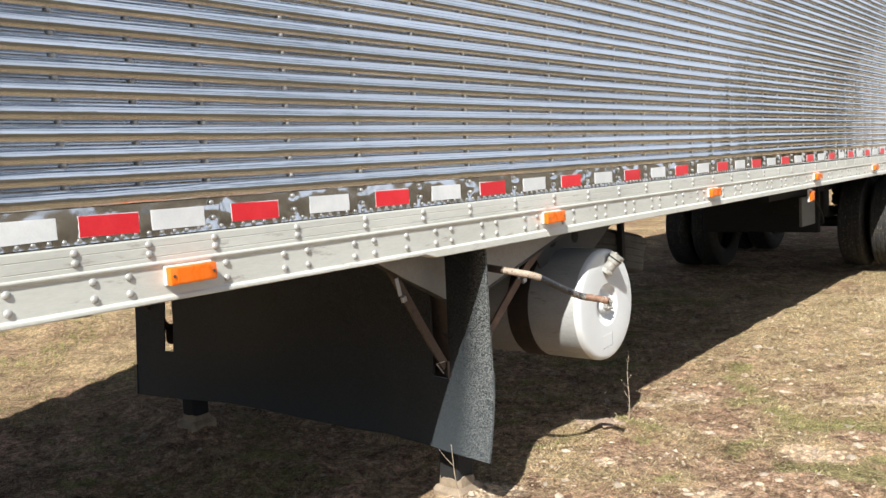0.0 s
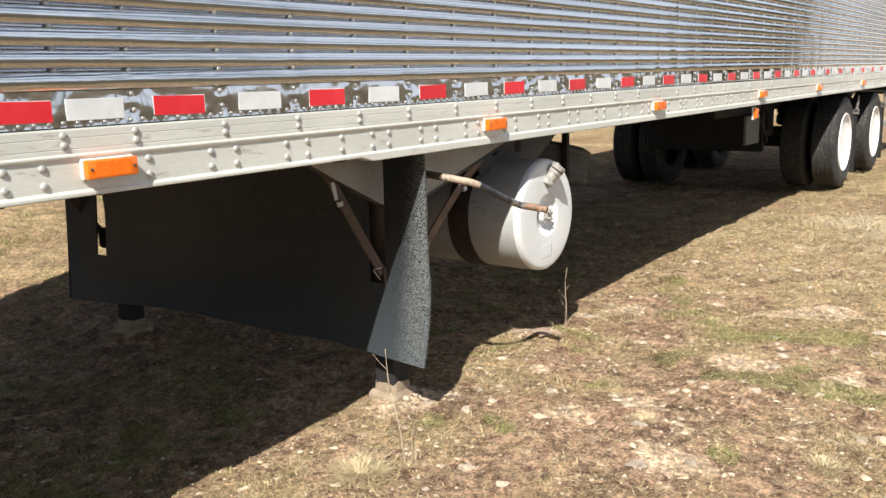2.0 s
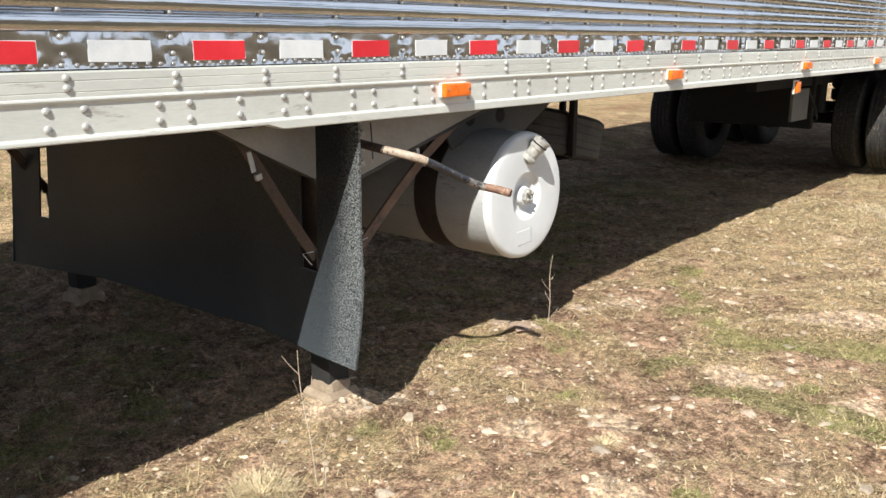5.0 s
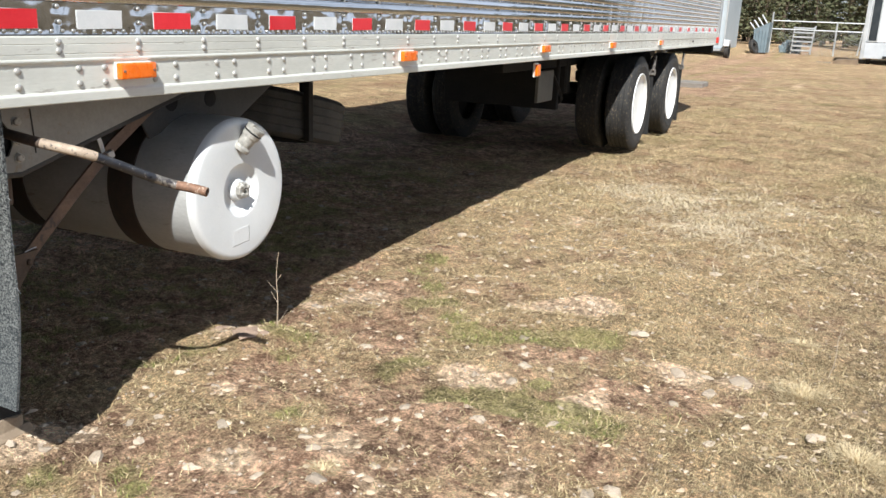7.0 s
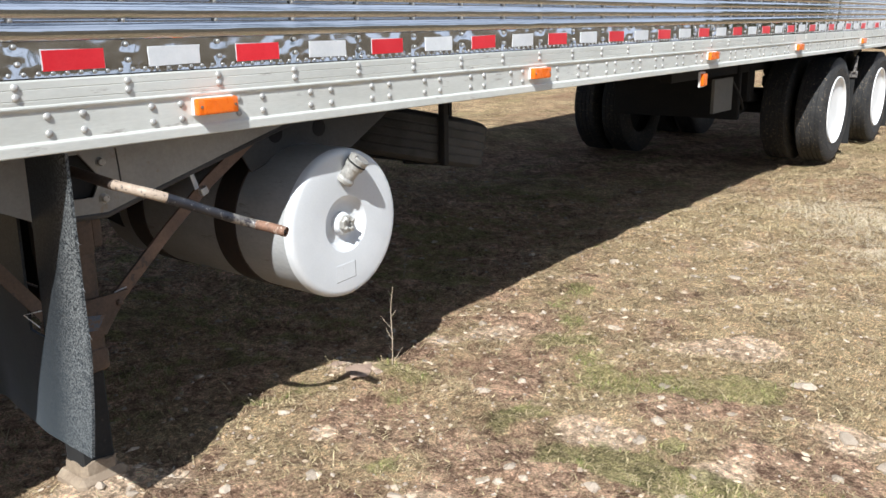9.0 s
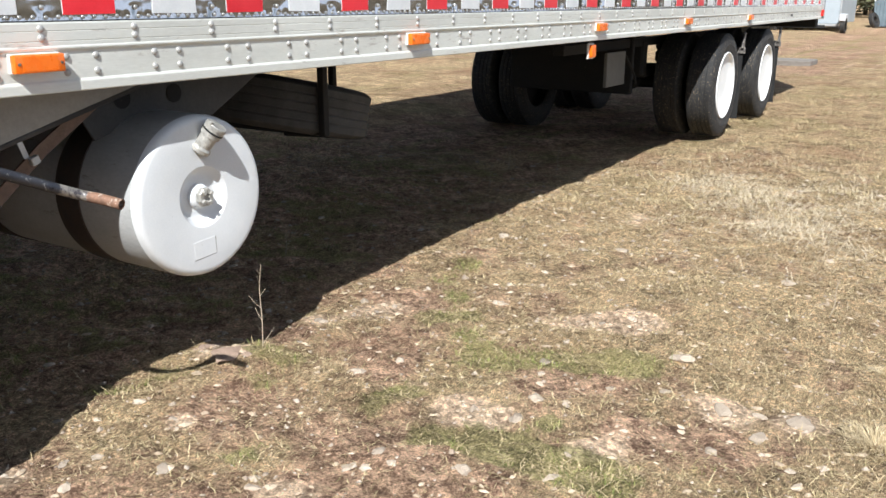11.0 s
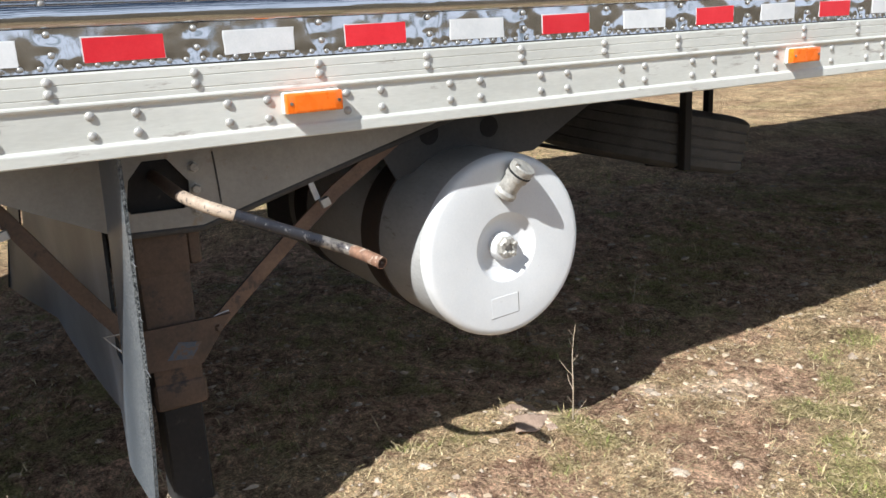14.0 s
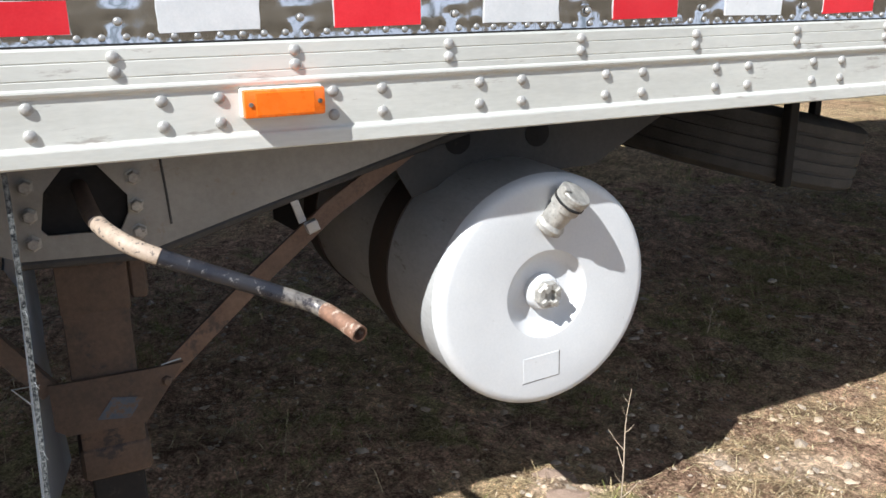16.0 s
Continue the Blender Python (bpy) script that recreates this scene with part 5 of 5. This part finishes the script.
def wheel_unit(parent, x, y, z, side, outer, r=0.515):
    """One tyre on its rim. side: +1 shows its face towards +x."""
    m = Matrix.Translation((x, y, z)) @ pose(0, 0, 0, 0, 90 * side, 0)
    w = part("wheel", lathe(bmesh.new(), tyre_profile(r, 0.275), m, 72), TYRE, parent, "dual trailer wheel with black tyre")
    if outer:
        part("rim", lathe(bmesh.new(), [(0.322, 0.112), (0.334, 0.128), (0.33, 0.137), (0.32, 0.137), (0.313, 0.126), (0.305, 0.108), (0.24, 0.094), (0.12, 0.09), (0, 0.09)], m, 64), RIM, w, "plain white painted wheel disc")
        part("sidewall_ring", lathe(bmesh.new(), [(0.40, 0.1375), (0.405, 0.1405), (0.412, 0.1405), (0.417, 0.1375)], m, 64), TYRE, w)
    else:
        part("rim", lathe(bmesh.new(), [(0.31, 0.1), (0.3, 0.02), (0.1, 0.0), (0, 0.0)], m, 40), BLACK, w)
    return w


AXLES = ((10.68, 0.547), (12.52, 0.545))
for y, z in AXLES:
    for cx, s, dy in ((-2.115, 1, 0), (-4.355, -1, -0.36)):
        wheel_unit(trailer, cx, y + dy, z, s, True)
        wheel_unit(trailer, cx - s * 0.335, y + dy, z, s, False)
    part("axle", tube(bmesh.new(), [(-4.2, y, z), (-2.3, y, z)], 0.065, 16), BLACK, trailer)
    for x in (-2.72, -3.75):
        part("spring_beam", box(bmesh.new(), (x - 0.05, y - 0.5, z + 0.08), (x + 0.05, y + 0.5, z + 0.17), 0.02), BLACK, trailer)
        part("spring_hanger", box(bmesh.new(), (x - 0.06, y - 0.62, z + 0.1), (x + 0.06, y - 0.46, 1.0), 0.02), BLACK, trailer)
        part("air_spring", lathe(bmesh.new(), [(0.1, 0), (0.13, 0.03), (0.13, 0.12), (0.11, 0.14), (0.13, 0.17), (0.13, 0.26), (0.1, 0.3)], Matrix.Translation((x, y + 0.36, z + 0.17)), 20), BLACK, trailer)
    part("brake_chamber", lathe(bmesh.new(), [(0, 0), (0.08, 0), (0.085, 0.06), (0.07, 0.15), (0, 0.16)], Matrix.Translation((-2.85, y - 0.32, z + 0.03)) @ pose(0, 0, 0, 90, 0, 0), 20), BLACK, trailer)
    flap = part("mud_flap", box(bmesh.new(), (-2.56, y + 0.62, 0.14), (-1.985, y + 0.628, 0.86), 0.002), BLACK, trailer, "black rubber mud flap")
    part("flap_bracket", box(bmesh.new(), (-2.56, y + 0.60, 0.83), (-1.965, y + 0.64, 0.90), 0.006), GALV, flap, "dull metal bracket")
    part("flap_hanger", box(bmesh.new(), (-2.0, y + 0.595, 0.88), (-1.975, y + 0.64, 1.06), 0.006, pose(0, 0, 0, -14, 0, 0)), GALV, flap)
for x in (-2.72, -3.75):
    part("slide_rail", box(bmesh.new(), (x - 0.05, 8.2, 0.94), (x + 0.05, 14.6, 1.022), 0.006), BLACK, trailer)
part("control_box", box(bmesh.new(), (-2.62, 8.95, 0.63), (-2.59, 9.40, 0.93), 0.004), BOX_GREY, trailer, "grey sheet box on the underframe")
# added black sheet that makes the space between the wheels dark
part("hanger_bulkhead", box(bmesh.new(), (-3.95, 9.72, 0.5), (-2.64, 9.78, 1.1), 0.01), BLACK, trailer)
part("air_line", tube(bmesh.new(), smooth_line([(-2.6, 9.4, 0.9), (-2.58, 9.6, 0.72), (-2.62, 9.8, 0.6), (-2.7, 9.95, 0.62)], 5), 0.012, 8), BLACK, trailer)
part("bumper_bar", box(bmesh.new(), (-4.5, 15.6, 1.0), (-1.98, 15.78, 1.12), 0.008), BLACK, trailer)

# ---- spare tyre in its rack ----
SX, SY, SZ = -3.18, 5.41, 0.8
rack = part("spare_rack", box(bmesh.new(), (-3.9, 5.2, 0.682), (-2.68, 5.235, 0.7), 0.003), BLACK, trailer, "dark angle-iron rack for the spare tyre")
part("rack_bar", box(bmesh.new(), (-3.9, 5.5, 0.612), (-2.9, 5.54, 0.63), 0.003), BLACK, rack)
part("rack_post", box(bmesh.new(), (-2.7, 5.18, 0.682), (-2.66, 5.222, 1.13), 0.003), BLACK, rack)
part("rack_post", box(bmesh.new(), (-3.25, 5.93, 0.535), (-3.21, 5.97, 1.13), 0.003), BLACK, rack)
part("rack_bar", tube(bmesh.new(), [(-3.23, 5.5, 0.61), (-3.23, 5.95, 0.54)], 0.014, 6), BLACK, rack)
m = Matrix.Translation((SX, SY, SZ)) @ pose(0, 0, 0, -12, 3, 0)
part("spare_tyre", lathe(bmesh.new(), tyre_profile(0.515, 0.28), m, 72), SPARE, trailer, "dusty spare tyre lying flat in its rack")

# ---- far side of the field ----
BARK = surface("pine_bark", (0.07, 0.05, 0.035), (0.13, 0.095, 0.07), 3, 0.9, 0, 0.5, 30, bump_size=0.02)
NEEDLE = blades("pine_needles", [(0.075, 0.085, 0.045), (0.1, 0.11, 0.055), (0.13, 0.135, 0.075), (0.165, 0.15, 0.095)])
FENCE = surface("galvanised_fence", (0.42, 0.44, 0.45), (0.55, 0.56, 0.57), 3, 0.5, 0.5, 0.1)
BLUE_GREY = surface("faded_blue_steel", (0.13, 0.18, 0.21), (0.2, 0.25, 0.28), 2, 0.6, 0.1, 0.2, 20, spots=((0.24, 0.16, 0.1), 0.33, 6))
PALE_SIDE = surface("pale_aluminium_skin", (0.38, 0.43, 0.47), (0.46, 0.51, 0.55), 1.5, 0.42, 0.1, 0.05, 20)
WHITE_SIDE = surface("white_panel", (0.56, 0.575, 0.6), (0.64, 0.65, 0.67), 1.5, 0.45, 0, 0.05, 20)
GREY_SIDE = surface("grey_lower_panel", (0.42, 0.44, 0.47), (0.5, 0.52, 0.54), 1.5, 0.5, 0, 0.05, 20)
GLASS = surface("dark_window", (0.02, 0.025, 0.03), (0.04, 0.045, 0.05), 2, 0.08, 0, 0)
TIMBER = surface("weathered_timber", (0.16, 0.14, 0.12), (0.27, 0.24, 0.21), 4, 0.85, 0, 0.4, 40, stretch=(0.2, 1, 1))
EARTH = surface("shadow_block_earth", (0.15, 0.105, 0.07), (0.24, 0.175, 0.12), 2, 0.95, 0, 0.6, 12, bump_size=0.03)


def pine_meshes(seed, tall, wide):
    """Trunk, limbs and a crown of whorled drooping sprays."""
    r = random.Random(seed)
    trunk = bmesh.new()
    bend = [Vector((r.uniform(-0.12, 0.12) * i, r.uniform(-0.12, 0.12) * i, tall * i / 5)) for i in range(6)]
    tube(trunk, bend, [0.19, 0.17, 0.14, 0.1, 0.06, 0.015], 9)
    v, f = [], []
    levels = 19
    for k in range(levels):
        t = 0.1 + 0.88 * k / (levels - 1)
        z = tall * t
        c = bend[min(4, int(t * 5))].lerp(bend[min(5, int(t * 5) + 1)], t * 5 % 1)
        reach = wide * (1 - t) ** 0.75 * r.uniform(0.75, 1.15) + 0.12
        for _ in range(9 if k < 15 else 6):
            a = r.uniform(0, 6.28)
            ln = reach * r.uniform(0.55, 1.15)
            d = Vector((math.cos(a), math.sin(a), 0))
            if ln > 0.5:
                tube(trunk, [c, c + d * ln * 0.5 + Vector((0, 0, -0.04 * ln)), c + d * ln * 0.9 + Vector((0, 0, -0.08 * ln))], [0.03, 0.02, 0.008], 4)
            for q in range(max(4, int(ln * 9))):
                u = r.uniform(0.2, 1.05)
                p = c + d * ln * u + Vector((r.gauss(0, 0.13), r.gauss(0, 0.13), -0.14 * ln * u + r.gauss(0, 0.1)))
                s = r.uniform(0.1, 0.24)
                w = (d + Vector((r.gauss(0, 0.6), r.gauss(0, 0.6), r.gauss(0.15, 0.35)))).normalized()
                sd = w.orthogonal().normalized()
                sd = Matrix.Rotation(r.uniform(0, 6.28), 3, w) @ sd
                b = len(v)
                v += [tuple(p - w * s), tuple(p + sd * s * 0.45), tuple(p + w * s * 1.1), tuple(p - sd * s * 0.45 + Vector((0, 0, 0.05)))]
                f += [(b, b + 1, b + 2), (b, b + 2, b + 3)]
    return trunk, v, f


def pine(seed, tall, wide):
    t = thing("pine_tree", 0, 0, 0, "dark green pine at the edge of the field", "tree", "pines round the field")
    trunk, v, f = pine_meshes(seed, tall, wide)
    part("trunk", trunk, BARK, t)
    bulk("crown", v, f, NEEDLE, t)
    return t


PINES = [pine(1, 11.0, 2.7), pine(2, 8.5, 2.3), pine(3, 13.0, 3.0)]
spots = [(x + random.uniform(-1.2, 1.2), 80 + random.uniform(-7, 16)) for x in range(-26, 26, 2)]
spots += [(x * 1.5 + random.uniform(-1, 1), 88 + random.uniform(-4, 4)) for x in range(-16, 18)]
spots += [(x + random.uniform(-2, 2), 98 + random.uniform(-5, 12)) for x in range(-30, 34, 4)]
spots += [(x + random.uniform(-1, 1), 112 + random.uniform(-5, 5)) for x in range(-36, 36, 3)]
# unseen western belt, added to block low sky light from under the trailer
spots += [(-30 + random.uniform(-4, 4), y + random.uniform(-1, 1)) for y in range(-30, 62, 3)]
# unseen rows east and south, added to close the horizon
spots += [(150 + random.uniform(-12, 12), y + random.uniform(-3, 3)) for y in range(-90, 120, 9)]
spots += [(x + random.uniform(-2, 2), -130 + random.uniform(-9, 9)) for x in range(-60, 120, 9)]
for i, (x, y) in enumerate(spots):
    m = pose(x, y, float(height(x, y)) - 0.1, 0, 0, random.uniform(0, 360))
    if i < 3:
        PINES[i].matrix_basis = m
    else:
        copy_thing(PINES[i % 3], m @ Matrix.Diagonal((*[random.uniform(0.8, 1.25)] * 3, 1)))

# chain-link fence
FY = 55.0
fence = thing("chain_link_fence", 2.5, FY, 0, "galvanised chain-link fence with two top rails", "fence")
for x, tall in ((-4.4, 2.35), (-0.95, 1.85), (2.6, 1.85), (6.1, 1.85), (9.6, 1.85)):
    part("fence_post", tube(bmesh.new(), [(x, FY, -0.05), (x, FY, tall)], 0.05, 10), FENCE, fence)
for x in (-2.4, 0.3, 1.2, 4.3):
    part("fence_post", tube(bmesh.new(), [(x, FY + 5, -0.05), (x + 0.15, FY + 5, 1.7)], 0.045, 8), FENCE, fence)
for z in (1.88, 1.42):
    part("fence_rail", tube(bmesh.new(), [(-4.4, FY, z), (9.6, FY, z)], 0.035, 8), FENCE, fence)
v, f = [], []
for i in range(-24, 184):
    for s in (1, -1):
        x0 = -4.4 + i * 0.076
        x1 = x0 + s * 1.4
        a, b = (x0, 0.02), (x1, 1.42)
        if min(x0, x1) < -4.4 or max(x0, x1) > 9.6:
            continue
        k = len(v)
        v += [(a[0] - 0.003, FY, a[1]), (a[0] + 0.003, FY, a[1]), (b[0] + 0.003, FY, b[1]), (b[0] - 0.003, FY, b[1])]
        v += [(a[0], FY - 0.003, a[1]), (a[0], FY + 0.003, a[1]), (b[0], FY + 0.003, b[1]), (b[0], FY - 0.003, b[1])]
        f += [(k, k + 1, k + 2, k + 3), (k + 4, k + 5, k + 6, k + 7)]
bulk("wire_mesh", v, f, FENCE, fence)

# blue-grey steel bin with poles on top and a loose tyre leaning on it
skip = thing("steel_bin", -4.8, 53, 0, "faded blue-grey steel bin with white poles across its top", "bin")
bm = bmesh.new()
prism(bm, [(-5.12, 1.35), (-5.02, 0.1), (-4.38, 0.1), (-4.32, 1.75)], lambda u, v, w: (u, w, v), 52.6, 54.4)
part("bin_body", bm, BLUE_GREY, skip, smooth=False)
for i in range(4):
    part("rib", box(bmesh.new(), (-4.98 + 0.17 * i, 52.55, 0.15), (-4.94 + 0.17 * i, 52.597, 1.4), 0.008), BLUE_GREY, skip)
    part("white_pole", tube(bmesh.new(), [(-5.12 + 0.2 * i, 53.2, 1.35 + 0.12 * i), (-5.42 + 0.2 * i, 53.2, 1.72 + 0.14 * i)], 0.035, 8), WHITE_SIDE, skip)
loose = thing("loose_tyre", -4.95, 52.3, 0.34, "old black tyre leaning on the bin", "tyre")
part("tyre", lathe(bmesh.new(), [(0.2, -0.09), (0.36, -0.12), (0.42, -0.08), (0.42, 0.08), (0.36, 0.12), (0.2, 0.09), (0.2, -0.09)], Matrix.Translation((-4.98, 52.2, 0.4)) @ pose(0, 0, 0, 68, 25, 62), 28), TYRE, loose)

# stack of metal frames behind the fence
stack = thing("frame_stack", -2.7, 57.5, 0, "stack of bright metal frames", "metal frames")
for x in (-3.35, -2.25):
    part("upright", tube(bmesh.new(), [(x, 57.5, 0), (x + 0.05, 57.5, 1.6)], 0.035, 8), FENCE, stack)
for i in range(6):
    part("rung", box(bmesh.new(), (-3.35, 57.4, 0.18 + 0.26 * i), (-2.22, 57.6, 0.27 + 0.26 * i), 0.01), FENCE, stack)
brush = thing("scrap_heap", -3.7, 58.5, 0, "low grey heap of scrap behind the fence", "heap")
for i in range(5):
    part("scrap_piece", box(bmesh.new(), (-4.1 + 0.2 * i, 58.2, 0), (-3.8 + 0.2 * i, 58.8, 0.5 + 0.14 * (i % 3)), 0.05, pose(0, 0, 0, 0, 12 * (i % 3) - 12, 20 * i)), BLUE_GREY, brush)

# enclosed cargo trailer parked beyond the semi-trailer
cargo = thing("cargo_trailer", -6.6, 43, 0, "pale aluminium enclosed cargo trailer", "trailer")
part("cargo_body", box(bmesh.new(), (-9.2, 43.0, 0.42), (-5.38, 47.8, 3.0), 0.04), PALE_SIDE, cargo)
part("corner_trim", box(bmesh.new(), (-5.42, 42.97, 0.42), (-5.35, 43.04, 3.0), 0.01), FENCE, cargo)
part("rear_sill", box(bmesh.new(), (-9.2, 42.92, 0.32), (-5.38, 43.05, 0.43), 0.01), FENCE, cargo)
for x, s in ((-5.16, 1), (-8.0, -1)):
    m = Matrix.Translation((x, 42.6, 0.36)) @ pose(0, 0, 0, 0, 90 * s, 0)
    w = part("cargo_wheel", lathe(bmesh.new(), [(0.2, -0.1), (0.31, -0.11), (0.36, -0.08), (0.36, 0.08), (0.31, 0.11), (0.2, 0.1)], m, 32), TYRE, cargo)
    part("mudguard", box(bmesh.new(), (x - 0.16, 42.2, 0.55), (x + 0.1, 43.0, 0.85), 0.03), WHITE_SIDE, cargo, "white mudguard")
part("draw_bar", box(bmesh.new(), (-7.4, 40.5, 0.3), (-5.6, 40.62, 0.42), 0.01), BLACK, cargo)

blade_field("fence_foot_grass", "taller dry grass along the fence and trailers", 6000, (-10.0, 10.0, 42.0, 57.0), lambda x, y: np.clip(np.exp(-((y - 54.5) / 1.0) ** 2) + 0.8 * np.exp(-((y - 43.0) / 0.7) ** 2), 0, 1), 0.22, 0.4, 0.004, STRAW)

# white site cabin on wheels at the edge of the field
cabin = thing("site_cabin", 3.5, 45, 0, "white wheeled site cabin with a grey lower panel", "cabin")
part("cabin_wall", box(bmesh.new(), (0.42, 45.0, 1.0), (7.0, 51, 3.1), 0.03), WHITE_SIDE, cabin)
part("lower_panel", box(bmesh.new(), (0.42, 44.99, 0.28), (7.0, 51, 0.995), 0.02), GREY_SIDE, cabin, "grey skirt panel")
part("corner_post", box(bmesh.new(), (0.36, 44.95, 0.25), (0.52, 45.12, 3.1), 0.015), FENCE, cabin)
win = part("window_frame", box(bmesh.new(), (0.56, 44.96, 1.02), (1.0, 44.998, 2.95), 0.01), FENCE, cabin)
part("pane", box(bmesh.new(), (0.62, 44.945, 1.08), (0.94, 44.962, 2.9), 0.004), GLASS, win)
for x in (0.75, 4.6):
    part("cabin_wheel", lathe(bmesh.new(), [(0.0, -0.1), (0.28, -0.11), (0.33, -0.08), (0.33, 0.08), (0.28, 0.11), (0, 0.1)], Matrix.Translation((x, 45.6, 0.3)) @ pose(0, 0, 0, 0, 90, 0), 28), TYRE, cabin)
part("cabin_step", box(bmesh.new(), (1.3, 44.7, 0.3), (2.2, 44.98, 0.42), 0.01), BLACK, cabin)

plank = thing("timber_baulk", -3.4, 22.2, 0, "weathered squared timber lying in the dry grass", "timber")
part("baulk", box(bmesh.new(), (-4.3, 22.0, -0.03), (-3.0, 22.9, 0.11), 0.015), TIMBER, plank)
# solid brown block standing in for the dark shadow beside the cabin
slab = thing("earth_bank", -0.1, 44.6, 0, "low earth-coloured block in place of a dark shadow, with a board beside it", "bank")
bm = bmesh.new()
prism(bm, [(-0.75, -0.02), (0.36, -0.02), (0.33, 0.24), (-0.55, 0.2)], lambda u, v, w: (u, w, v), 43.9, 45.2)
part("bank", bm, EARTH, slab, smooth=False)
part("board", box(bmesh.new(), (-1.4, 44.2, 0.0), (-0.76, 44.32, 0.06), 0.005), TIMBER, slab)
